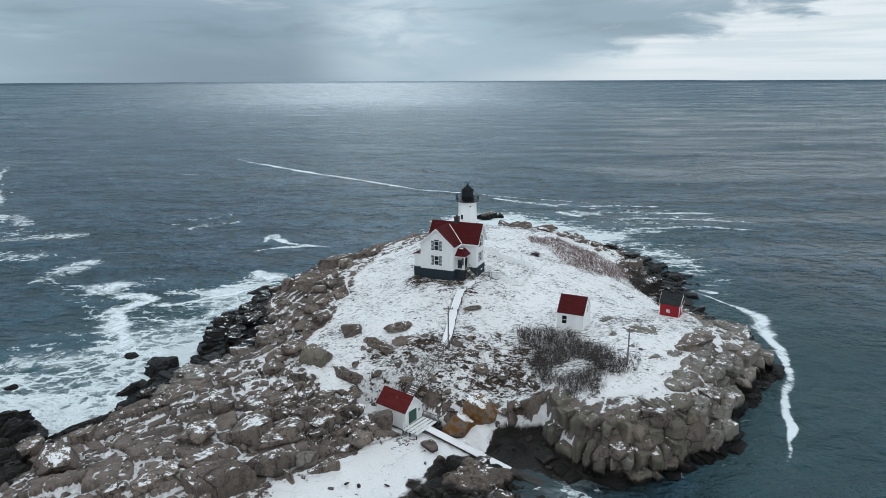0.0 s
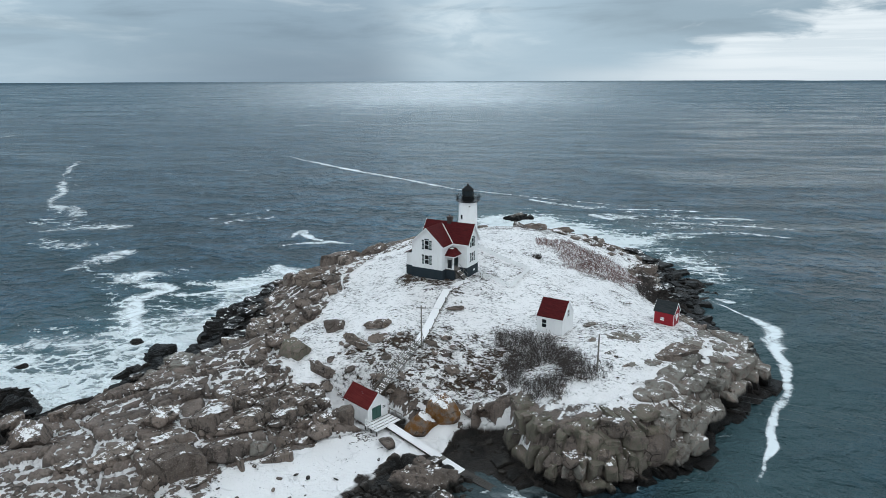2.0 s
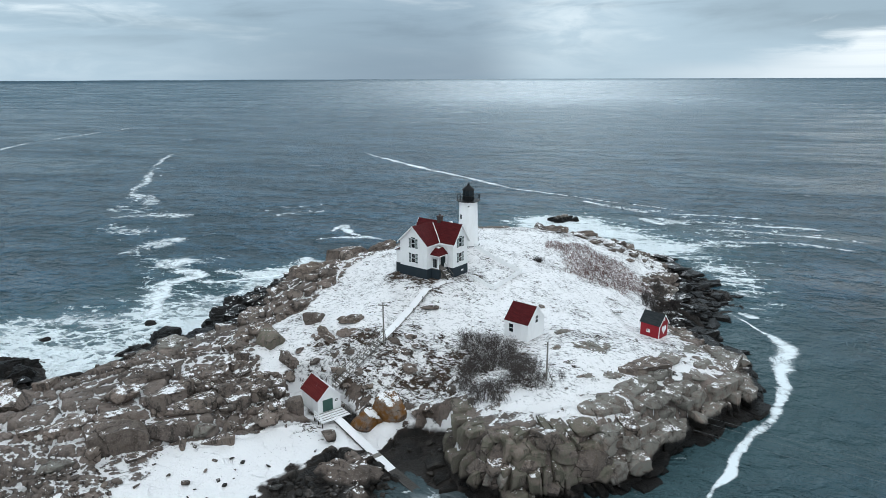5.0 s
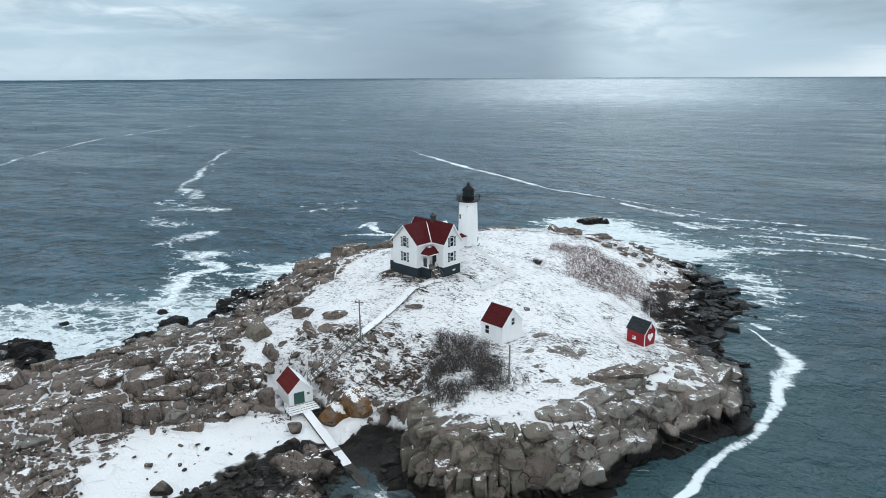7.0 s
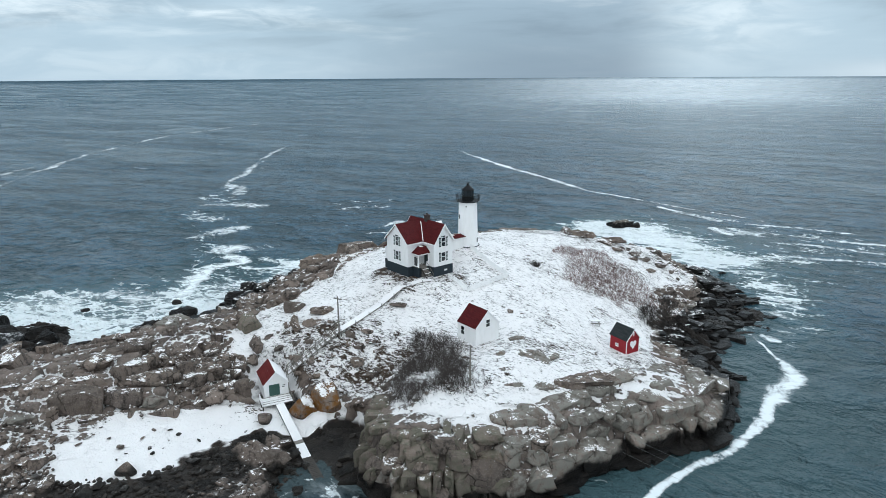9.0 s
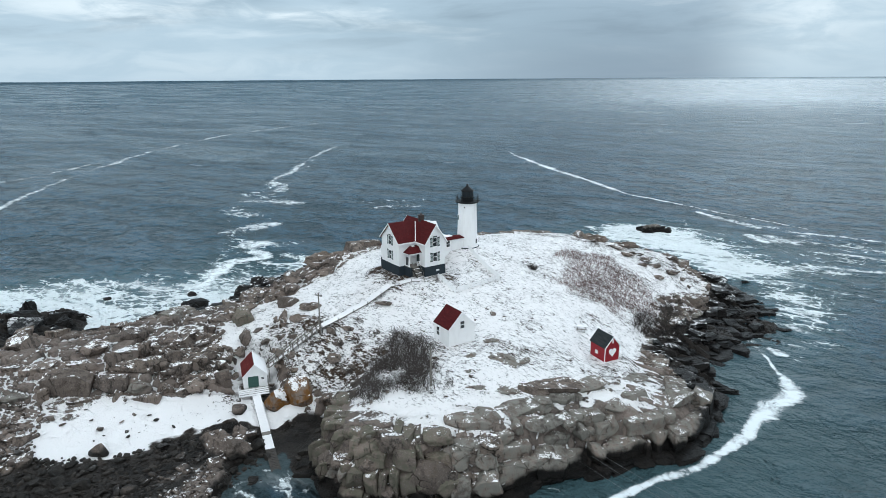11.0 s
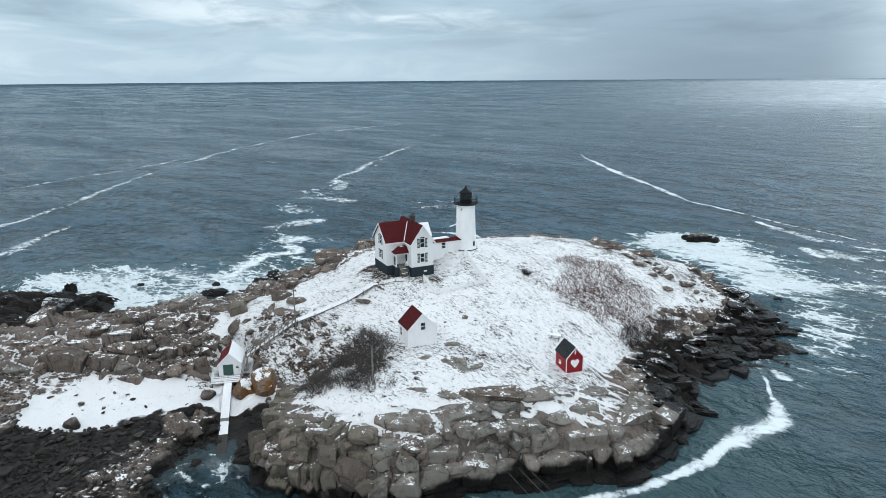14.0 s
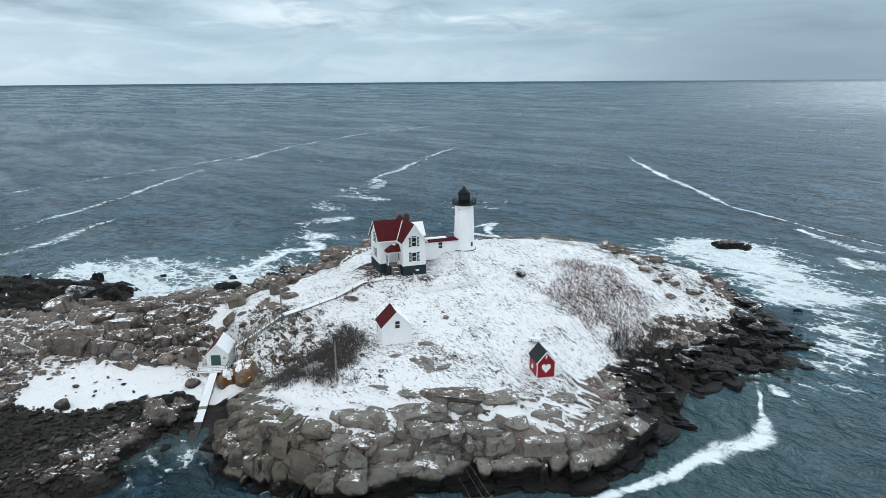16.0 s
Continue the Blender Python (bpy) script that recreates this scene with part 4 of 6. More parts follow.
for k in range(10):
    a, b = (k + 0.06) * math.tau / 10, (k + 0.94) * math.tau / 10
    bm = bmesh.new()
    vs = [bm.verts.new((r * math.cos(t), r * math.sin(t), z)) for r in (1.10, 1.13) for t, z in ((a, 10.46), (b, 10.46), (b, 11.55), (a, 11.55))]
    for f in ((0, 1, 2, 3), (7, 6, 5, 4), (0, 4, 5, 1), (1, 5, 6, 2), (2, 6, 7, 3), (3, 7, 4, 0)):
        bm.faces.new([vs[i] for i in f])
    part("lantern_pane", bm, lens_mat, tower)
    c = k * math.tau / 10
    part("mullion", bar(bmesh.new(), (1.14 * math.cos(c), 1.14 * math.sin(c), 10.44), (1.14 * math.cos(c), 1.14 * math.sin(c), 11.6), 0.055), black_iron, tower)
part("beacon", ring(bmesh.new(), [(0.2, 10.4), (0.32, 10.6), (0.36, 11.0), (0.32, 11.35), (0.15, 11.5)], 14), beacon_mat, tower, "red beacon lens", soft=True)
part("lantern_roof", ring(bmesh.new(), [(1.2, 11.52), (1.34, 11.56), (1.34, 11.66), (1.0, 11.98), (0.55, 12.36), (0.24, 12.58), (0.2, 12.72)], 20), black_iron, tower, "black conical lantern roof", soft=True)
fin = ring(bmesh.new(), [(0.2, 12.68), (0.26, 12.8), (0.24, 12.93), (0.1, 13.0)], 12)
bar(fin, (0, 0, 12.95), (0, 0, 13.2), 0.03)
part("ventilator_ball", fin, black_iron, tower, soft=True)


def tower_window(turn, z, wide, high):
    r = 2.14 - 0.28 * z / 8.9
    m = Matrix.Rotation(radians(turn), 4, "Z")
    bm = box(bmesh.new(), r - 0.05, r + 0.07, -wide / 2 - 0.07, wide / 2 + 0.07, z - high / 2 - 0.07, z + high / 2 + 0.07)
    bm.transform(m)
    fr = part("tower_window", bm, tower_white, tower)
    bm = box(bmesh.new(), r, r + 0.08, -wide / 2, wide / 2, z - high / 2, z + high / 2)
    bm.transform(m)
    part("pane", bm, glass_mat, fr)


# ---------------------------------------------------------------- the keeper's house
house = thing("keepers_house", pose(-1.98, 122.55, 0, 0, 0, -22.97), "white keeper's house with red gabled roofs and a slate-blue foundation", "house")
Z0, ZF, RIDGE = 12.9, 15.55, 23.42
SM = 1.39                                    # main roof slope
SW = 0.905                                   # wing roof slope
# foundation and walls: main block, front wing, rear wing, lean-to
part("foundation", box(bmesh.new(), 0.1, 9.85, -2.3, 2.3, Z0, ZF), grey_stone, house, "slate-blue stone foundation")
part("foundation", box(bmesh.new(), 0.0, 6.62, -5.98, -2.3, Z0, ZF), grey_stone, house)
part("foundation", box(bmesh.new(), -1.6, 0.0, -5.3, -2.3, Z0, ZF), grey_stone, house)
part("wall", prism(bmesh.new(), [(-2.25, ZF), (2.25, ZF), (2.25, RIDGE - 2.25 * SM), (0, RIDGE), (-2.25, RIDGE - 2.25 * SM)], 0.15, 9.8), white_paint, house)
wing_top = 23.18
part("wall", prism(bmesh.new(), [(0.06, ZF), (6.56, ZF), (6.56, wing_top - 3.25 * SW), (3.31, wing_top), (0.06, wing_top - 3.25 * SW)], -5.92, -2.2, "y"), white_paint, house)
part("wall", prism(bmesh.new(), [(3.9, ZF - 1.2), (7.1, ZF - 1.2), (7.1, 20.9), (5.5, 22.9), (3.9, 20.9)], 2.2, 2.9, "y"), white_paint, house)
part("wall", box(bmesh.new(), -1.53, 0.06, -5.25, -2.2, ZF, 18.0), white_paint, house)
# roofs
roof_pair(house, "roof", (red_roof, snow_mat), -0.15, 10.3, 2.56, RIDGE, SM)
roof_pair(house, "roof", (red_roof, red_roof), -6.28, -0.25, 3.64, wing_top, SW, y=3.31, across=True)
roof_pair(house, "roof", (red_roof, snow_mat), 0.3, 3.15, 1.85, 22.85, 1.24, y=5.5, across=True)
part("roof", prism(bmesh.new(), [(-1.75, 17.85), (0.05, 18.75), (0.05, 18.9), (-1.75, 18.0)], -5.5, -2.2, "y"), red_roof, house)
# white fascia boards along gables and eaves
for y in (-6.31,):
    for s in (-1, 1):
        part("fascia", prism(bmesh.new(), [(3.31, wing_top - 0.1), (3.31 + s * 3.66, wing_top - 0.1 - 3.66 * SW), (3.31 + s * 3.66, wing_top + 0.18 - 3.66 * SW), (3.31, wing_top + 0.18)], y, y + 0.035, "y"), white_plain, house)
for x in (10.3, -0.185):
    for s in (-1, 1):
        part("fascia", prism(bmesh.new(), [(0, RIDGE - 0.12), (s * 2.58, RIDGE - 0.12 - 2.58 * SM), (s * 2.58, RIDGE + 0.18 - 2.58 * SM), (0, RIDGE + 0.18)], x, x + 0.035), white_plain, house)
part("eave_board", box(bmesh.new(), 6.95, 10.3, -2.60, -2.56, 19.72, 20.02), white_plain, house)
part("eave_board", box(bmesh.new(), 6.95, 6.99, -6.28, -2.6, 19.74, 20.02), white_plain, house)
# snow in the roof valley
val = prism(bmesh.new(), [(-0.10, 0), (0.10, 0), (0.07, 0.09), (-0.07, 0.09)], 0, 1)
a, b = Vector((3.6, -0.4, 23.02)), Vector((6.93, -2.5, 20.06))
val.transform(Matrix.Translation(a) @ (b - a).to_track_quat("X", "Z").to_matrix().to_4x4() @ Matrix.Diagonal(((b - a).length, 1, 1, 1)))
part("valley_snow", val, snow_mat, house, "line of snow in the roof valley")
# chimney
ch = box(bmesh.new(), 4.55, 5.35, -0.3, 0.5, 22.6, 24.45)
box(ch, 4.47, 5.43, -0.38, 0.58, 24.3, 24.5)
chim = part("chimney", ch, brick_mat, house, "dark red brick chimney")
part("flue", ring(bmesh.new(), [(0.16, 24.45), (0.16, 24.85), (0.13, 24.87)], 10, 4.95, 0.1), brick_mat, chim)
# windows: front wing gable, main gable, sides
window(house, (3.31, -5.92, 20.05), 0, 0.86, 1.65, 1, True, 0.09, True)
window(house, (3.31, -5.92, 17.25), 0, 0.86, 1.65, 1, True, 0.09, False)
window(house, (9.8, 0.0, 20.1), 90, 0.86, 1.65, 1, True, 0.09, True)
window(house, (9.8, 0.0, 17.25), 90, 0.86, 1.65, 1)
window(house, (0.15, 0.5, 19.2), 270, 0.9, 1.4, 1)
vent = box(bmesh.new(), 9.84, 9.88, 0.2, 0.9, 14.45, 14.75)
part("cellar_window", vent, white_plain, house)
# entrance porch in the corner of the two wings
porch = part("porch", box(bmesh.new(), 6.62, 8.35, -4.75, -2.3, Z0, ZF), grey_stone, house)
part("porch_floor", box(bmesh.new(), 6.56, 8.42, -4.82, -2.25, ZF, ZF + 0.08), wood_grey, porch)
for x, y in ((8.3, -4.7), (8.3, -2.4), (6.72, -4.7)):
    part("post", bevelled(box(bmesh.new(), x - 0.07, x + 0.07, y - 0.07, y + 0.07, ZF + 0.05, 18.0), 0.015), white_plain, porch)
for x0, x1, y0, y1 in ((6.72, 8.3, -4.73, -4.67), (8.27, 8.33, -3.0, -2.4)):
    part("railing", box(bmesh.new(), x0, x1, y0, y1, ZF + 0.85, ZF + 0.93), white_plain, porch)
    part("railing_panel", box(bmesh.new(), x0, x1, y0 + 0.015, y1 - 0.015, ZF + 0.1, ZF + 0.8), white_plain, porch)
part("porch_beam", box(bmesh.new(), 6.56, 8.45, -4.85, -4.6, 17.9, 18.2), white_plain, porch)
part("porch_beam", box(bmesh.new(), 8.2, 8.45, -4.6, -2.3, 17.9, 18.2), white_plain, porch)
pr = bmesh.new()
q = [pr.verts.new(v) for v in ((6.5, -5.05, 18.2), (8.7, -5.05, 18.2), (8.7, -2.2, 18.2), (6.5, -2.2, 18.2), (6.5, -3.5, 19.25), (7.5, -3.5, 19.25), (7.5, -2.2, 19.25), (6.5, -2.2, 19.25))]
for f in ((0, 1, 5, 4), (1, 2, 6, 5), (3, 2, 1, 0), (4, 5, 6, 7), (2, 3, 7, 6), (3, 0, 4, 7)):
    pr.faces.new([q[i] for i in f])
part("porch_roof", pr, red_roof, porch, "red hipped porch roof")
sn = bevelled(box(bmesh.new(), 6.8, 7.5, -3.55, -2.9, 19.22, 19.32), 0.04)
part("roof_snow", sn, snow_mat, porch)
door = part("door", box(bmesh.new(), 7.0, 7.95, -2.32, -2.24, ZF + 0.08, ZF + 2.15), shutter_mat, porch, "dark entrance door")
part("door", box(bmesh.new(), 7.05, 7.9, -4.74, -4.70, ZF + 0.3, ZF + 1.9), glass_mat, porch)
bm = bmesh.new()
stairs = part("steps", box(bm, 8.42, 8.5, -4.15, -2.95, Z0, ZF), wood_grey, house)
for k in range(8):
    x, z = 8.48 + 0.24 * k, ZF - 0.03 - 0.215 * k
    part("tread", box(bmesh.new(), x, x + 0.27, -4.15, -2.95, z - 0.06, z), snow_mat if k % 3 == 1 else wood_grey, stairs)
    part("riser", box(bmesh.new(), x + 0.02, x + 0.05, -4.1, -3.0, z - 0.22, z - 0.06), wood_dark, stairs)
for y in (-4.2, -2.9):
    part("stringer", prism(bmesh.new(), [(8.42, ZF), (10.4, 13.75), (10.4, 13.45), (8.42, ZF - 0.45)], y - 0.03, y + 0.03, "y"), wood_dark, stairs)
    part("handrail", bar(bmesh.new(), (8.4, y, ZF + 0.95), (10.35, y, 14.65), 0.035), wood_grey, stairs)
    for x, z in ((8.45, ZF), (9.4, 14.65), (10.3, 13.7)):
        part("baluster", bar(bmesh.new(), (x, y, z - 0.3), (x, y, z + 0.95), 0.035), wood_grey, stairs)

# passage between house and tower
link = thing("covered_passage", pose(-1.98, 122.55, 0, 0, 0, -22.97), "low white passage with a thin red roof between house and tower", "passage")
part("wall", prism(bmesh.new(), [(1.25, 14.4), (3.15, 14.4), (3.15, 18.0), (2.2, 18.35), (1.25, 18.0)], 2.26, 11.5, "y"), white_paint, link)
roof_pair(link, "roof", (red_roof, red_roof), 2.60, 11.5, 1.2, 18.42, 0.36, 0.14, y=2.2, across=True)
part("roof_snow", bevelled(box(bmesh.new(), 1.3, 2.6, 3.6, 9.2, 18.46, 18.62), 0.05), snow_mat, link, "snow lying on the passage roof")
window(link, (3.15, 7.6, 17.2), 90, 0.85, 1.2, 1, False, 0.05)

tower_window(-126, 6.2, 0.5, 0.95)
tower_window(0, 1.3, 0.55, 0.95)
tower_window(-76, 8.45, 0.26, 0.26)


# ---------------------------------------------------------------- the small gabled buildings
def hut(name, m, label, category, length, half, wall, ridge, over, mats, snow_side=False, deep=1.2):
    """A one-room gabled building: walls, two roof slopes, corner and gable boards. x runs along the ridge, its gable front at x = 0."""
    wall_mat, roof_mat, trim_mat = mats
    ob = thing(name, m, label, category)
    slope = (ridge - wall) / half
    part("wall", prism(bmesh.new(), [(-half, -deep), (half, -deep), (half, wall), (0, ridge), (-half, wall)], -length, 0), wall_mat, ob)
    roof_pair(ob, "roof", (roof_mat, snow_mat if snow_side else roof_mat), -length - over, over, half + over, ridge + 0.02, slope, 0.10)
    for x in (over, -length - over - 0.03):
        for s in (-1, 1):
            e = half + over + 0.02
            part("gable_board", prism(bmesh.new(), [(0, ridge - 0.1), (s * e, ridge - 0.1 - e * slope), (s * e, ridge + 0.13 - e * slope), (0, ridge + 0.13)], x, x + 0.03), trim_mat, ob)
    for y in (-half, half):
        for x in (0.0, -length):
            part("corner_board", box(bmesh.new(), x - 0.06, x + 0.02 if x == 0 else x + 0.06, y - 0.02 if y < 0 else y - 0.08, y + 0.08 if y < 0 else y + 0.02, -deep, wall - 0.05), trim_mat, ob)
    return ob


oil = hut("oil_house", pose(23.62, 100.98, 9.9, 0, 0, -25.2), "small white storehouse with a red shingled roof standing in snow", "shed", 4.3, 2.38, 2.75, 5.1, 0.1, (white_paint, red_roof, white_plain), True)
window(oil, (0.0, 0.1, 3.1), 90, 0.75, 1.15, 1, False, 0.05)
window(oil, (-3.1, -2.38, 1.6), 0, 0.8, 1.35, 1, False, 0.05)

barn = hut("red_shed", pose(43.70, 112.56, 7.4, 0, 0, -32.5), "small red shed with black roof and white gable heart", "shed", 3.55, 1.38, 2.3, 3.88, 0.14, (red_wall, black_roof, white_plain))
heart = bmesh.new()
pts = []
for k in range(28):
    t = k * math.tau / 28
    pts.append((0.043 * 16 * math.sin(t) ** 3, 1.42 + 0.05 * (13 * math.cos(t) - 5 * math.cos(2 * t) - 2 * math.cos(3 * t) - math.cos(4 * t))))
prism(heart, pts, 0.03, 0.08)
part("heart", heart, white_plain, barn, "white wooden heart")
part("gable_vent", box(bmesh.new(), 0.02, 0.07, -0.1, 0.1, 2.85, 3.45), white_plain, barn)
window(barn, (-2.0, -1.38, 1.0), 0, 0.5, 0.35, 2, False, 0.05)

boat = hut("boathouse", pose(-4.4, 83.87, 2.35, 0, 0, -37.6), "white boathouse with a faded red roof and green door", "boathouse", 5.4, 1.82, 2.0, 3.78, 0.14, (white_paint, boat_roof, white_plain), True, 2.4)
gd = part("door", box(bmesh.new(), 0.0, 0.06, -1.1, 0.5, 0.02, 1.85), green_paint, boat, "green double door")
for y in (-1.1, -0.3, 0.45):
    part("batten", box(bmesh.new(), 0.06, 0.09, y, y + 0.06, 0.02, 1.85), green_paint, gd)
window(boat, (0.0, 1.15, 1.35), 90, 0.5, 0.4, 1, False, 0.05)

# deck before the boathouse, and its launching ramp
deck = thing("boathouse_deck", pose(-4.4, 83.87, 2.3, 0, 0, -37.6), "snowy timber deck with a low rail before the boathouse", "deck")
for k in range(16):
    part("plank", box(bmesh.new(), 0.1 + 0.165 * k, 0.25 + 0.165 * k, -2.7, 1.9, -0.08, 0.0), snow_mat if k % 4 else wood_grey, deck)
for x in (0.2, 1.45, 2.65):
    for y in (-2.6, 1.8):
        part("pile", bar(bmesh.new(), (x, y, -2.6), (x, y, -0.05), 0.1, 8), wood_dark, deck)
for x, y in ((0.3, -2.65), (1.5, -2.65), (2.65, -2.65), (2.65, -1.1), (2.65, -0.3)):
    part("rail_post", box(bmesh.new(), x - 0.05, x + 0.05, y - 0.05, y + 0.05, -0.1, 1.0), white_plain, deck)
for z in (0.45, 0.9):
    part("rail", box(bmesh.new(), 0.3, 2.7, -2.69, -2.61, z, z + 0.09), white_plain, deck)
    part("rail", box(bmesh.new(), 2.61, 2.69, -2.65, -0.3, z, z + 0.09), white_plain, deck)
for x in (0.3, 1.6, 3.0):
    part("rail_post", box(bmesh.new(), x - 0.05, x + 0.05, 1.85, 1.95, -0.1, 1.0), wood_grey, deck)
part("rail", box(bmesh.new(), 0.2, 3.05, 1.86, 1.94, 0.85, 0.94), wood_grey, deck)

ra, rb, rc = Vector((-2.3, 82.1, 2.22)), Vector((8.5, 74.7, 0.34)), Vector((16.0, 69.6, -0.3))
ramp = thing("launching_ramp", Matrix.Identity(4), "snowy plank ramp running from the boathouse deck down to the water", "ramp")
run = rb - ra
turn = run.to_track_quat("X", "Z").to_matrix().to_4x4()
slip = (rc - rb).to_track_quat("X", "Z").to_matrix().to_4x4()
count = 34
for k in range(count):
    bm = box(bmesh.new(), 0, run.length / count - 0.03, -0.62, 0.62, -0.09, 0.0)
    bm.transform(Matrix.Translation(ra + run * (k / count)) @ turn)
    part("plank", bm, wood_grey if k in (24, 25) else snow_mat, ramp)
for s in (-0.55, 0.55):
    bm = box(bmesh.new(), 0, run.length, s - 0.08, s + 0.08, -0.34, -0.09)
    bm.transform(Matrix.Translation(ra) @ turn)
    part("beam", bm, wood_dark, ramp)
    bm = box(bmesh.new(), 0.0, (rc - rb).length, s - 0.1, s + 0.1, -0.2, 0.02)
    bm.transform(Matrix.Translation(rb) @ slip)
    part("slip_rail", bm, wood_dark, ramp, "wet dark slip timber")
for k in range(24):
    bm = box(bmesh.new(), 0.37 * k, 0.37 * k + 0.3, -0.5, 0.5, -0.12, 0.0)
    bm.transform(Matrix.Translation(rb) @ slip)
    part("slip_plank", bm, wood_dark, ramp)
for k in (8, 16, 24):
    c = ra + run * (k / count)
    for s in (-0.5, 0.5):
        o = turn.to_3x3() @ Vector((0, s, 0))
        part("pile", bar(bmesh.new(), (c.x + o.x, c.y + o.y, min(land(c.x, c.y), c.z) - 0.6), (c.x + o.x, c.y + o.y, c.z - 0.1), 0.09, 8), wood_dark, ramp)


# ---------------------------------------------------------------- stair, boardwalk and fences
def along(points, gap):
    """Evenly spaced places on a line through points, with their headings."""
    out, carry = [], 0.0
    for a, b in zip(points, points[1:]):
        a, b = Vector(a), Vector(b)
        d = (b - a).length
        s = carry
        while s < d:
            out.append((a + (b - a) * (s / d), (b - a).normalized()))
            s += gap
        carry = s - d
    return out


sa_, sb_ = Vector((-5.3, 87.6, 4.3)), Vector((0.2, 94.2, 10.1))
flight = thing("shore_stairs", Matrix.Identity(4), "weathered wooden stairs with handrails up the rocky slope", "stairs")
run = sb_ - sa_
side = Vector((-run.y, run.x, 0)).normalized()
head = math.degrees(math.atan2(run.y, run.x))
for k in range(33):
    c = sa_ + run * (k / 32)
    bm = box(bmesh.new(), -0.13, 0.13, -0.6, 0.6, -0.05, 0.0)
    bm.transform(pose(*c, 0, 0, head))
    part("tread", bm, snow_mat if k % 3 else wood_grey, flight)
for s in (-0.64, 0.64):
    o = side * s
    part("stringer", bar(bmesh.new(), sa_ + o - Vector((0, 0, 0.1)), sb_ + o - Vector((0, 0, 0.1)), 0.08, 4), wood_grey, flight)
    for h in (0.5, 0.95):
        part("handrail", bar(bmesh.new(), sa_ + o + Vector((0, 0, h)), sb_ + o + Vector((0, 0, h)), 0.045, 6), wood_grey, flight)
    for k in range(8):
        c = sa_ + run * (k / 7) + o
        part("post", bar(bmesh.new(), (c.x, c.y, min(land(c.x, c.y), c.z) - 0.4), (c.x, c.y, c.z + 0.98), 0.055, 6), wood_grey, flight)

boards = thing("boardwalk", Matrix.Identity(4), "snow-covered boardwalk climbing the snowy slope to the house", "boardwalk")
way_pts = [(0.2, 94.3), (0.9, 98), (1.7, 104.5), (3.0, 109.5), (5.2, 113.0), (6.4, 114.3)]
way = [(x, y, land(x, y) + 0.16) for x, y in way_pts]
way[0] = (0.2, 94.2, 10.12)
way[1] = (0.9, 98, max(10.5, way[1][2]))
for c, hd in along(way, 0.42):
    bm = box(bmesh.new(), 0.0, 0.39, -0.68, 0.68, -0.05, 0.04)
    bm.transform(Matrix.Translation(c) @ hd.to_track_quat("X", "Z").to_matrix().to_4x4())
    part("plank", bm, snow_mat, boards)
for c, hd in along(way, 3.4):
    o = Vector((-hd.y, hd.x, 0)).normalized()
    for s in (-0.7, 0.7):
        p = c + o * s
        part("post", bar(bmesh.new(), (p.x, p.y, p.z - 0.9), (p.x, p.y, p.z + (0.35 if s < 0 else 0.0)), 0.06, 6), wood_dark, boards)
for s in (-0.72, 0.72):
    for a, b in zip(way, way[1:]):
        a, b = Vector(a), Vector(b)
        o = Vector((-(b - a).y, (b - a).x, 0)).normalized() * s
        part("edge_beam", bar(bmesh.new(), a + o - Vector((0, 0, 0.1)), b + o - Vector((0, 0, 0.1)), 0.07, 4), wood_grey, boards)


def picket_fence(name, line, high, label):
    ob = thing(name, Matrix.Identity(4), label, "fence")
    for n_seg, (a, b) in enumerate(zip(line, line[1:])):
        first = n_seg == 0
        a, b = Vector((*a, land(*a))), Vector((*b, land(*b)))
        steps = max(int((b - a).length / 1.9), 1)
        for k in range(steps + 1):
            c = a + (b - a) * (k / steps)
            z = land(c.x, c.y)
            if k or first:
                part("post", box(bmesh.new(), c.x - 0.06, c.x + 0.06, c.y - 0.06, c.y + 0.06, z - 0.4, z + high + 0.08), white_plain, ob)
            if k < steps:
                d = a + (b - a) * ((k + 1) / steps)
                for h in (0.35, 0.8):
                    part("rail", bar(bmesh.new(), (c.x, c.y, z + high * h), (d.x, d.y, land(d.x, d.y) + high * h), 0.05, 4), white_plain, ob)
        hd = (b - a).normalized()
        for k in range(int((b - a).length / 0.16)):
            c = a + (b - a).normalized() * (k * 0.16)
            z = land(c.x, c.y)
            bm = box(bmesh.new(), -0.05, 0.05, -0.012, 0.012, 0.05, high)
            bm.transform(Matrix.Translation((c.x, c.y, z)) @ Matrix.Rotation(math.atan2(hd.y, hd.x), 4, "Z"))
            part("picket", bm, white_plain, ob)
    return ob


picket_fence("picket_fence", [(7.0, 131.3), (17.9, 124.2), (14.3, 114.3)], 0.95, "low white picket fence round the snowy yard")
picket_fence("picket_fence", [(13.95, 114.45), (8.9, 117.0)], 0.95, "low white picket fence beside the house steps")


# ---------------------------------------------------------------- poles and small things on the snow
def pole(x, y, foot, head_z, arm):
    ob = thing("utility_pole", pose(x, y, foot), "weathered wooden utility pole standing in snow", "pole", "poles")
    h = head_z - foot
    part("post", ring(bmesh.new(), [(0.15, -0.8), (0.14, 0), (0.10, h), (0.07, h + 0.04)], 10), wood_grey, ob, soft=True)
    if arm:
        part("crossarm", box(bmesh.new(), -0.75, 0.75, -0.07, 0.07, h - 0.45, h - 0.3), wood_grey, ob)
        for s in (-0.65, 0.65):
            part("insulator", ring(bmesh.new(), [(0.05, h - 0.3), (0.06, h - 0.2), (0.03, h - 0.12)], 8, s, 0), glass_mat, ob)
    part("brace", bar(bmesh.new(), (0.12, 0, h * 0.35), (0.9, -0.4, -0.2), 0.03), wood_dark, ob)
    return ob


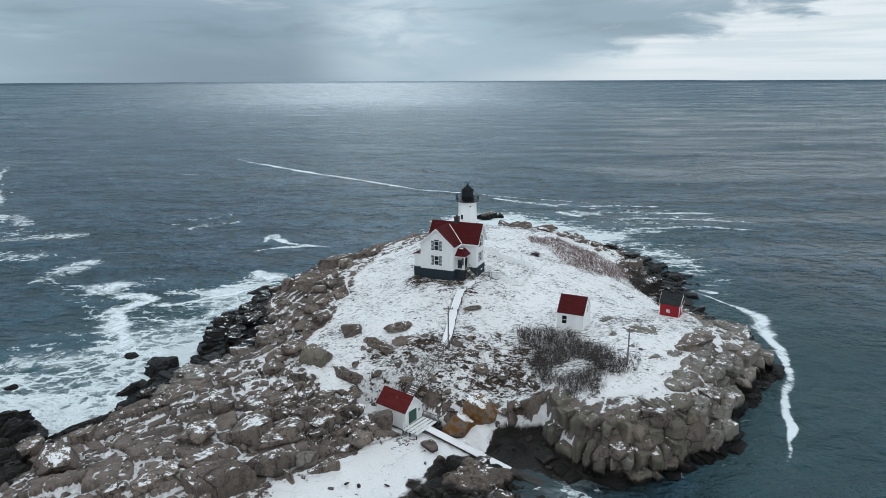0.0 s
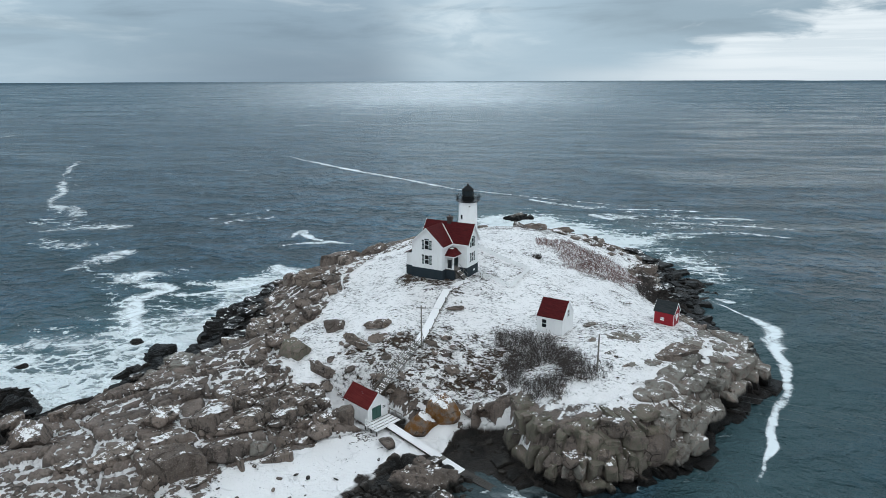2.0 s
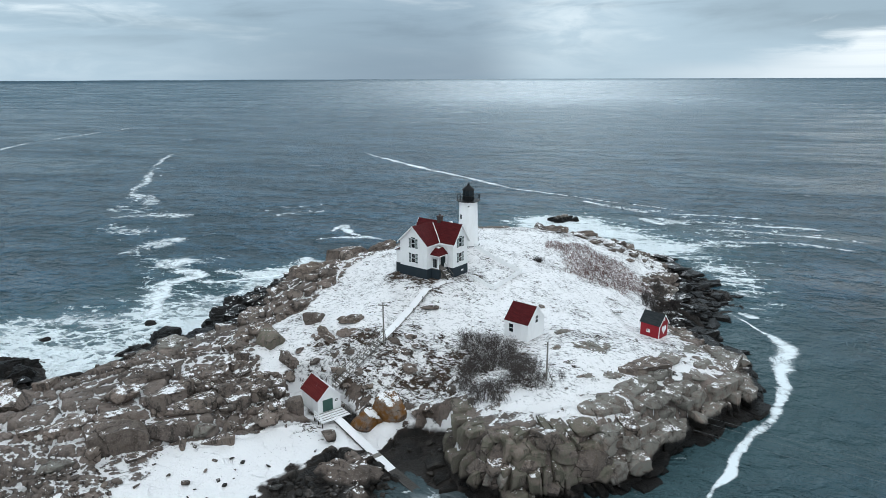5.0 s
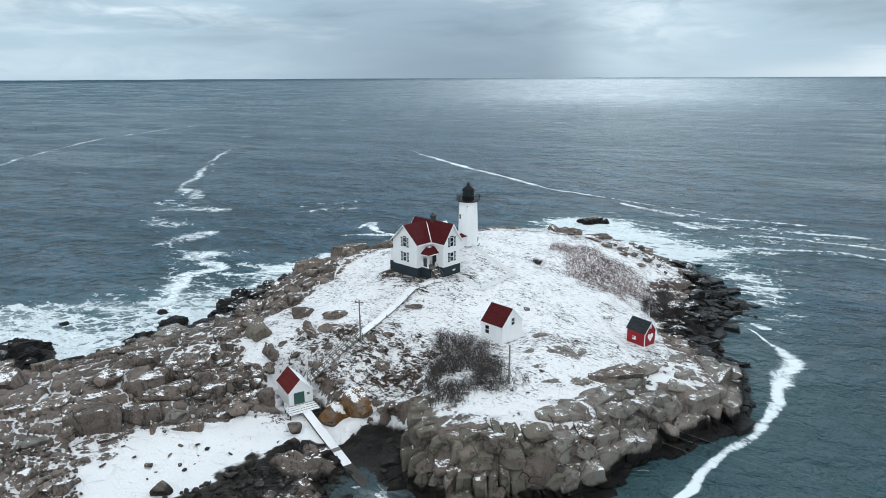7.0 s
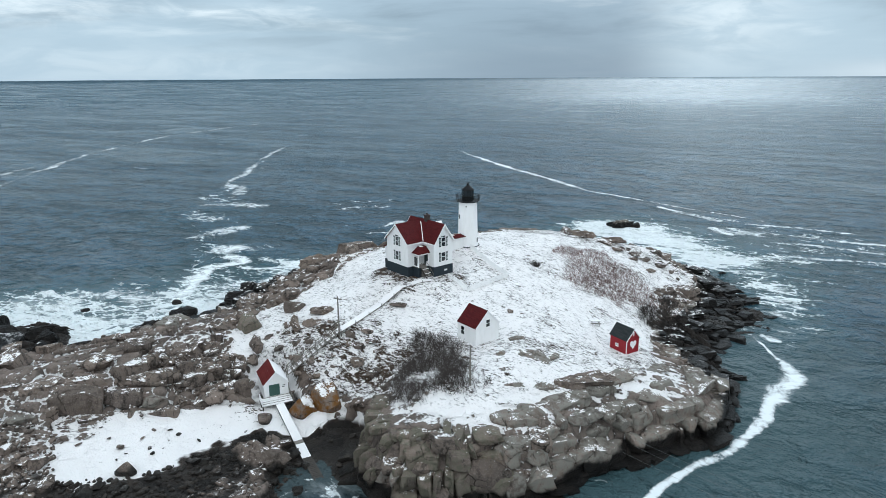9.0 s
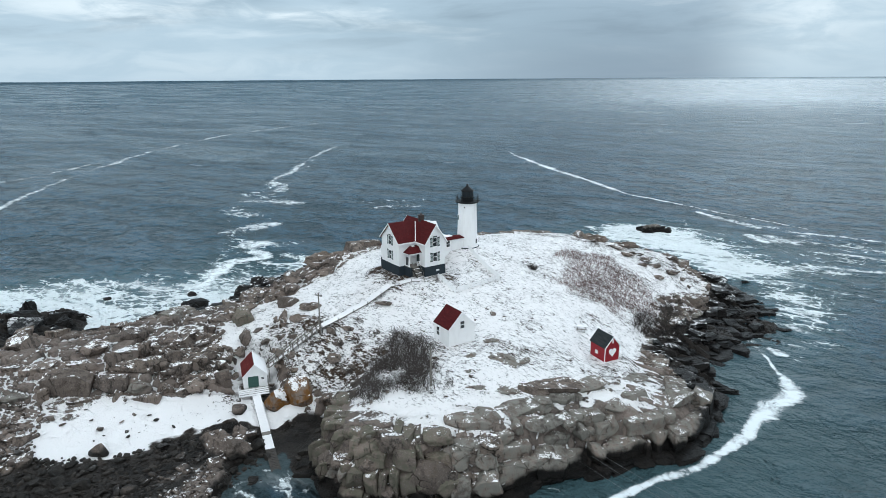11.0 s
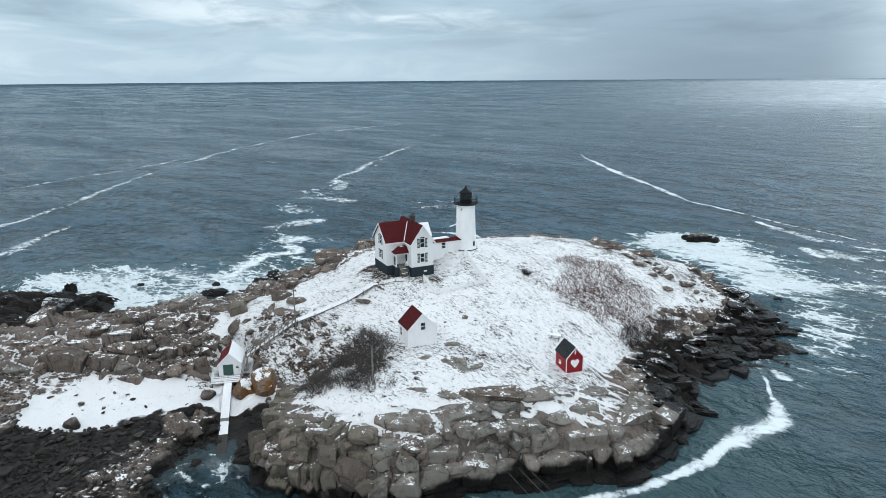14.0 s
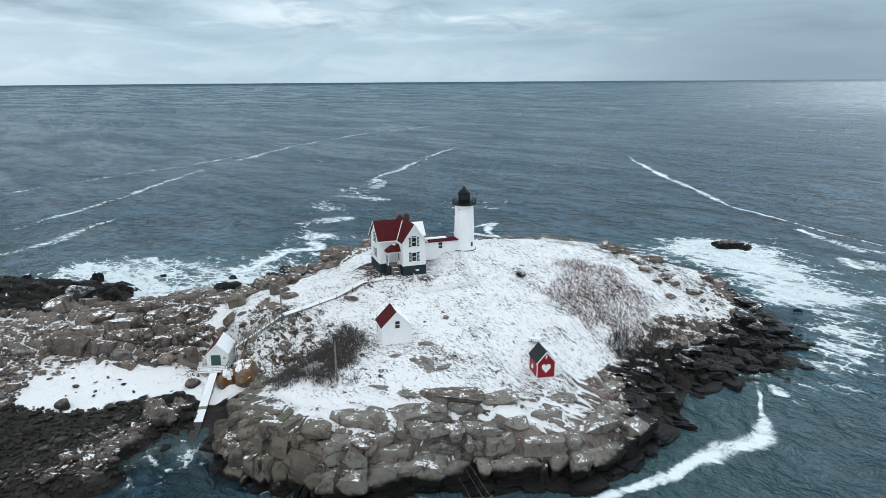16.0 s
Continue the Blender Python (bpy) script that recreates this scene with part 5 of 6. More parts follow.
pole(0.68, 93.85, 9.1, 16.1, True)
pole(26.8, 87.6, land(26.8, 87.6), 14.9, False)
bench = thing("picnic_table", pose(36.0, 119.6, land(36.0, 119.6), 0, 0, 20), "snow-covered grey picnic table on the white lawn", "table")
part("tabletop", bevelled(box(bmesh.new(), -0.9, 0.9, -0.4, 0.4, 0.70, 0.80), 0.03), snow_mat, bench)
for s in (-0.75, 0.75):
    part("bench_seat", box(bmesh.new(), -0.9, 0.9, s - 0.14, s + 0.14, 0.42, 0.47), wood_grey, bench)
for x in (-0.6, 0.6):
    for s in (-1, 1):
        part("leg", bar(bmesh.new(), (x, s * 0.7, -0.1), (x, s * 0.2, 0.72), 0.05, 4), wood_grey, bench)


# ---------------------------------------------------------------- rocks
def rock_shape(kind, seed, level):
    """Points and faces of one rock of about unit half-size: a ball cut by planes, rounded boulder or jointed block."""
    rnd = np.random.RandomState(seed)
    bm = bmesh.new()
    bmesh.ops.create_icosphere(bm, subdivisions=level, radius=1.0)
    co = np.array([v.co[:] for v in bm.verts])
    faces = [[v.index for v in f.verts] for f in bm.faces]
    bm.free()
    if kind == "block":
        bm = bmesh.new()
        bmesh.ops.create_cube(bm, size=2.0)
        bmesh.ops.subdivide_edges(bm, edges=bm.edges[:], cuts=7 if level > 2 else 2, use_grid_fill=True)
        bm.verts.index_update()
        co = np.array([v.co[:] for v in bm.verts])
        faces = [[v.index for v in f.verts] for f in bm.faces]
        bm.free()
        k = rnd.uniform(9, 34)
        co = co / ((np.abs(co) ** k).sum(axis=1) ** (1 / k))[:, None]
        sh = np.eye(3) + rnd.uniform(-0.17, 0.17, (3, 3))
        co = co @ sh
        co[:, :2] *= (1 + rnd.uniform(-0.14, 0.10) * co[:, 2:])
        dirs = [rnd.normal(0, 1, 3) for _ in range(6)]
        offs = [rnd.uniform(0.88, 1.3) for _ in dirs]
    else:
        dirs = [rnd.normal(0, 1, 3) for _ in range(12)]
        offs = [rnd.uniform(0.56, 0.84) for _ in dirs]
        co *= 1.12
    for d, o in zip(dirs, offs):
        d = d / np.linalg.norm(d)
        over = np.maximum(co @ d - o, 0)
        co = co - np.outer(over * 0.97, d)
    f = 2.2
    w = np.stack([np.sin(co[:, 1] * f + seed) + np.sin(co[:, 2] * f * 1.7), np.sin(co[:, 2] * f + seed * 2) + np.sin(co[:, 0] * f * 1.9), np.sin(co[:, 0] * f + seed * 3) + np.sin(co[:, 1] * f * 1.5)], 1)
    if kind == "crag":
        for i, v in enumerate(co):
            p = Vector(v) * 1.5 + Vector((seed * 3.1, seed * 1.7, 0))
            k = 0.42 * noise.ridged_multi_fractal(p, 0.9, 2.1, 4, 0.9, 2.0) - 0.45 + 0.12 * noise.noise(p * 4.0)
            co[i] = v * (1 + 0.55 * k)
        co[:, 2] = np.round(co[:, 2] / 0.16) * 0.07 + co[:, 2] * 0.56
    if kind == "block" and level > 2:
        for i, v in enumerate(co):
            p = Vector(v) * 1.6 + Vector((seed * 2.3, seed * 1.1, seed))
            co[i] = v * (1 + 0.10 * noise.noise(p) + 0.07 * noise.noise(p * 2.7))
    return co + 0.02 * w, faces


def rock_mesh(name, kind, seed, level, mat):
    co, faces = rock_shape(kind, seed, level)
    me = bpy.data.meshes.new(name)
    me.from_pydata(co.tolist(), [], faces)
    me.polygons.foreach_set("use_smooth", np.ones(len(faces), bool))
    me.set_sharp_from_angle(angle=radians(24))
    me.materials.append(mat)
    return me


block_meshes = [rock_mesh("block", "block", 20 + k, 3, cliff_mat) for k in range(9)]
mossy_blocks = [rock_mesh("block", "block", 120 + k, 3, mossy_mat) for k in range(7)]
boulder_wall = [rock_mesh("block", "boulder", 60 + k, 3, cliff_mat) for k in range(5)]
boulder_meshes = [rock_mesh("boulder", "boulder", 50 + k, 3, rock_mat) for k in range(9)]
slab_meshes = [rock_mesh("block", "block", 40 + k, 3, rock_mat) for k in range(6)]
crag_meshes = [rock_mesh("crag", "crag", 7 + k, 4, cliff_mat) for k in range(5)]
bare_crags = [rock_mesh("outcrop", "crag", 31 + k, 4, bare_mat) for k in range(3)]
slope_crags = [rock_mesh("boulder", "crag", 41 + k, 3, rock_mat) for k in range(4)]
grey_slabs = [rock_mesh("slab", "crag", 150 + k, 4, cliff_mat) for k in range(4)]
bare_blocks = [rock_mesh("slab", "block", 140 + k, 3, bare_mat) for k in range(4)]
bare_meshes = [rock_mesh("slab", "boulder", 50 + k, 3, bare_mat) for k in range(4)]
lichen_meshes = [rock_mesh("boulder", "boulder", 75 + k, 3, lichen_mat) for k in range(2)]
dice = random.Random(11)


def outcrop(name, label):
    return tagged(new(name), label, "rocks", kind="structure")


def lay(me, parent, name, x, y, z, size, turn, lean=(0, 0)):
    ob = new(name, me)
    ob.parent = parent
    ob.matrix_basis = pose(x, y, z, lean[0], lean[1], turn) @ Matrix.Diagonal((*size, 1))
    return ob


def rock_wall(parent, line, courses, narrow, broad, deep, reach, jut, craggy=0.0, most=290, meshes=None):
    """Jointed blocks in courses up a rocky face: line runs with the land on its left hand. courses: heights from the sea up."""
    path = along([(x, y, 0) for x, y in line], 0.25)
    made, z = 0, -0.7
    for course, tall in enumerate(courses):
        i = dice.randrange(0, 8)
        while i < len(path) - 2 and made < most:
            w2 = 0.5 * (narrow + (broad - narrow) * dice.random() ** 1.7)
            j = min(i + int(2 * w2 / 0.25), len(path) - 1)
            c, hd = path[(i + j) // 2]
            nx, ny = -hd.y, hd.x
            i = j + 1
            if dice.random() < 0.03:
                continue
            h = tall * dice.uniform(0.8, 1.28)
            mid, d = z + h * 0.55, -2.5
            while d < reach and land(c.x + nx * d, c.y + ny * d) < mid:
                d += 0.3
            if d >= reach:
                continue
            d2 = deep * dice.uniform(0.4, 0.6)
            s = d + d2 - jut * dice.uniform(0.2, 1.8) - (1.3 if course < 2 else 1.0)
            kind = crag_meshes if dice.random() < craggy else (meshes or block_meshes) if dice.random() < 0.85 else boulder_wall
            lay(dice.choice(kind), parent, "block", c.x + nx * s, c.y + ny * s, z + h / 2 + tall * dice.uniform(-0.2, 0.2),
                (w2 * 0.95, d2, h * 0.485), math.degrees(math.atan2(hd.y, hd.x)) + dice.uniform(-7, 7) + 180 * dice.randrange(2), (dice.uniform(-4, 4), dice.uniform(-4, 4)))
            made += 1
        z += tall


cliff = outcrop("sea_cliff", "grey-brown jointed granite cliff dropping to the sea")
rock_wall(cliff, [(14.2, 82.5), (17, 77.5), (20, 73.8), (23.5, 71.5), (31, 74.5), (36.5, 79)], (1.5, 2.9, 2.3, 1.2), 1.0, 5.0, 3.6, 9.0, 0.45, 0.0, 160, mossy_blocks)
rock_wall(cliff, [(35.5, 78.2), (39.5, 81.5), (46, 90), (51, 98), (57, 105), (58.5, 112), (57.5, 118)], (0.8, 0.7), 2.5, 6.0, 3.0, 9.0, 1.0, 0.0, 70)
rock_wall(cliff, [(35.5, 78.2), (39.5, 81.5), (46, 90), (51, 98), (57, 105), (58.5, 112), (57.5, 118)], (1.2, 2.7, 2.0, 1.5, 1.2), 1.2, 7.0, 3.8, 9.0, 0.5, 0.0, 170)
reef = outcrop("black_ledges", "black wet granite ledges along the sea edge")
rock_wall(reef, [(57.5, 118), (56.5, 125), (53.5, 132), (52.5, 140), (56.5, 148), (61, 154), (61, 163), (55, 174), (46, 183), (37, 188)],
          (1.2, 0.8, 0.7, 0.9, 0.7, 0.8), 1.8, 7.0, 4.2, 11.0, 1.1, 0.5)
back = outcrop("surf_ledges", "dark granite ledges above the surf")
rock_wall(back, [(-32, 158), (-37, 148), (-43, 139), (-45, 128), (-43, 118), (-42.5, 109), (-48, 100), (-50, 92)], (1.4, 1.0, 1.3, 1.1, 1.4), 1.2, 5.0, 3.4, 12.0, 0.8, 0.35)
ridge = outcrop("rock_ridge", "brown granite ridge with snow in its joints")
rock_wall(ridge, [(-41, 57), (-31, 63.5), (-25, 70), (-17, 75.5)], (3.3, 2.2, 1.4), 1.4, 6.8, 3.0, 4.5, 0.7, 0.0, 90, slab_meshes)


def scatter(poly, count, small, large, power, test=None, gap=0.8, taken=None):
    """Places for loose rocks in an outline, larger ones first, none too near another."""
    x0, x1 = min(p[0] for p in poly), max(p[0] for p in poly)
    y0, y1 = min(p[1] for p in poly), max(p[1] for p in poly)
    grid, out = collections.defaultdict(list) if taken is None else taken, []
    sizes = sorted((small + (large - small) * dice.random() ** power for _ in range(count)), reverse=True)
    for r in sizes:
        for _ in range(12):
            x, y = dice.uniform(x0, x1), dice.uniform(y0, y1)
            if float(inside(np.array([x]), np.array([y]), poly)[0]) < 0 or (test and not test(x, y)):
                continue
            cx, cy = int(x // 4), int(y // 4)
            if any(math.hypot(x - a, y - b) < gap * (r + q) for i in (-1, 0, 1) for j in (-1, 0, 1) for a, b, q in grid[cx + i, cy + j]):
                continue
            grid[cx, cy].append((x, y, r))
            out.append((x, y, r))
            break
    return out


def boulders(parent, places, meshes=None, flat=0.75):
    for x, y, r in places:
        lay(dice.choice(meshes or boulder_meshes + slab_meshes), parent, "boulder", x, y, land(x, y) + r * 0.12,
            (r * dice.uniform(0.85, 1.3), r * dice.uniform(0.8, 1.1), r * flat * dice.uniform(0.8, 1.15)), dice.uniform(0, 360), (dice.uniform(-15, 15), dice.uniform(-15, 15)))


def rubble(name, places, label, mat, level=2, flat=0.7):
    """Many small stones joined into one mesh."""
    shapes = [rock_shape("boulder" if k % 2 else "block", 90 + k, level) for k in range(8)]
    vs, fs, n0 = [], [], 0
    for x, y, r in places:
        co, faces = dice.choice(shapes)
        m = np.array((pose(0, 0, 0, dice.uniform(-25, 25), dice.uniform(-25, 25), dice.uniform(0, 360)) @ Matrix.Diagonal((r * dice.uniform(0.8, 1.4), r * dice.uniform(0.7, 1.0), r * flat * dice.uniform(0.7, 1.1), 1))).to_3x3())
        vs.append(co @ m.T + np.array((x, y, land(x, y) + r * 0.15)))
        fs.extend([i + n0 for i in f] for f in faces)
        n0 += len(co)
    me = bpy.data.meshes.new(name)
    me.from_pydata(np.concatenate(vs).tolist(), [], fs)
    me.polygons.foreach_set("use_smooth", np.ones(len(me.polygons), bool))
    me.materials.append(mat)
    return tagged(new(name, me), label, "stones", kind="stuff")


def rocky(x, y):
    return field(ROCK, x, y) > 0.6 and land(x, y) > -0.3 and not near_path(x, y)


def near_path(x, y):
    for (ax, ay), (bx, by), wd in (((-8.7, 87.2), (-4.4, 83.9), 2.4), ((-3.5, 83.2), (9, 74.6), 1.3), ((-5.3, 87.6), (0.4, 94.4), 1.2), ((0.4, 94.4), (1.7, 104.5), 1.2)):
        ex, ey = bx - ax, by - ay
        t = min(max(((x - ax) * ex + (y - ay) * ey) / (ex * ex + ey * ey), 0), 1)
        if math.hypot(x - ax - t * ex, y - ay - t * ey) < wd:
            return True
    return False


taken = collections.defaultdict(list)
WEST = [(-70, 46), (-88, 56), (-86, 68), (-74, 82), (-60, 80), (-50, 90), (-44, 108), (-30, 108), (-14, 92), (-12, 84), (-20, 77), (-30, 71), (-38, 60)]
boulders(ridge, scatter(WEST, 44, 0.5, 2.8, 2.2, rocky, 0.8, taken))
SCREE = [(-27, 76), (-27, 87), (-20, 91), (-12, 86), (-9, 79), (-16, 75)]
boulders(ridge, scatter(SCREE, 130, 0.4, 1.5, 1.8, rocky, 0.78, taken))
NORTH = [(-46, 106), (-46, 130), (-40, 148), (-30, 156), (-20, 140), (-18, 122), (-14, 100), (-30, 104)]
boulders(back, scatter(NORTH, 80, 0.6, 2.4, 2.2, rocky, 0.8, taken))
SLOPE = [(-14, 85), (-16, 97), (-4, 97), (4, 97), (14, 92), (13, 84), (4, 83)]
heath_rocks = outcrop("slope_rocks", "mossy brown rocks showing through snow on the slope")
boulders(heath_rocks, scatter(SLOPE, 46, 0.4, 1.3, 2.0, lambda x, y: not near_path(x, y), 0.9, taken), slope_crags, 0.55)
EAST = [(44, 118), (46, 128), (40, 150), (36, 165), (34, 184), (46, 184), (60, 165), (60, 152), (52, 140), (56, 120)]
boulders(reef, scatter(EAST, 60, 0.5, 2.0, 2.0, rocky, 0.8, taken), slab_meshes + slope_crags, 0.5)
MOUND = [(14, 160), (30, 160), (42, 157), (44, 167), (31, 177), (16, 174)]
mound = outcrop("mound_rocks", "low dark rocks breaking through snow on the far mound")
boulders(mound, scatter(MOUND, 20, 0.7, 2.4, 1.6, None, 0.8, taken), slope_crags, 0.30)
TALUS = [(17, 75), (22, 69.5), (31, 71.5), (39, 78.5), (44, 86), (41, 87), (33, 80), (24, 75)]
boulders(cliff, scatter(TALUS, 95, 0.5, 1.8, 1.6, None, 0.75, taken))
STRAND = [(-40, 44), (-34, 58), (-26, 62), (-16, 56), (-8, 61), (-4, 69), (2, 74), (6, 78), (11, 72), (14, 64), (18, 56), (12, 46), (-10, 40)]
strand = outcrop("boulder_beach", "dark wet boulders and cobbles on the tidal beach")
boulders(strand, scatter(STRAND, 130, 0.45, 1.1, 1.6, lambda x, y: not near_path(x, y), 0.75, taken))
rubble("cobbles", scatter(STRAND, 1500, 0.16, 0.45, 1.5, lambda x, y: not near_path(x, y), 0.7, taken), "wet dark cobbles with snow between them", rubble_mat)
rubble("broken_rock", scatter(WEST, 320, 0.16, 0.5, 2.0, rocky, 0.7, taken) + scatter(NORTH, 300, 0.16, 0.5, 2.0, rocky, 0.7, taken), "broken brown stones among larger rocks", rubble_mat)
rubble("scree", scatter(SCREE, 420, 0.15, 0.42, 1.6, rocky, 0.72, taken), "small broken stones with snow between them", rubble_mat)
rubble("shore_rubble", scatter(EAST, 500, 0.18, 0.5, 1.6, rocky, 0.7, taken) + scatter(TALUS, 150, 0.18, 0.5, 1.5, None, 0.7, taken), "loose dark stones at the cliff foot", rubble_mat)
rubble("gully_stones", scatter(GULLY, 70, 0.10, 0.45, 2.2, lambda x, y: not near_path(x, y), 0.8), "wet dark stones on the gully floor", rubble_mat)
LAWN = [(-14, 98), (-18, 118), (-8, 130), (12, 150), (30, 150), (42, 128), (44, 108), (36, 92), (26, 86), (14, 100), (2, 98)]
rubble("field_stones", scatter(LAWN, 6, 0.2, 0.5, 2.0, lambda x, y: math.hypot(x - 3, y - 118) > 9 and math.hypot(x - 22, y - 101) > 4 and math.hypot(x - 42, y - 113) > 4 and not near_path(x, y), 1.0), "low stones poking from the snowy turf", rubble_mat, flat=0.4)
SANDY = [(-24, 60), (-22, 68), (-10, 76), (0, 78), (-4, 71), (-12, 62)]
rubble("beach_stones", scatter(SANDY, 20, 0.18, 0.6, 1.5, None, 1.2), "dark stones lying on the snowy beach", rubble_mat, flat=0.4)

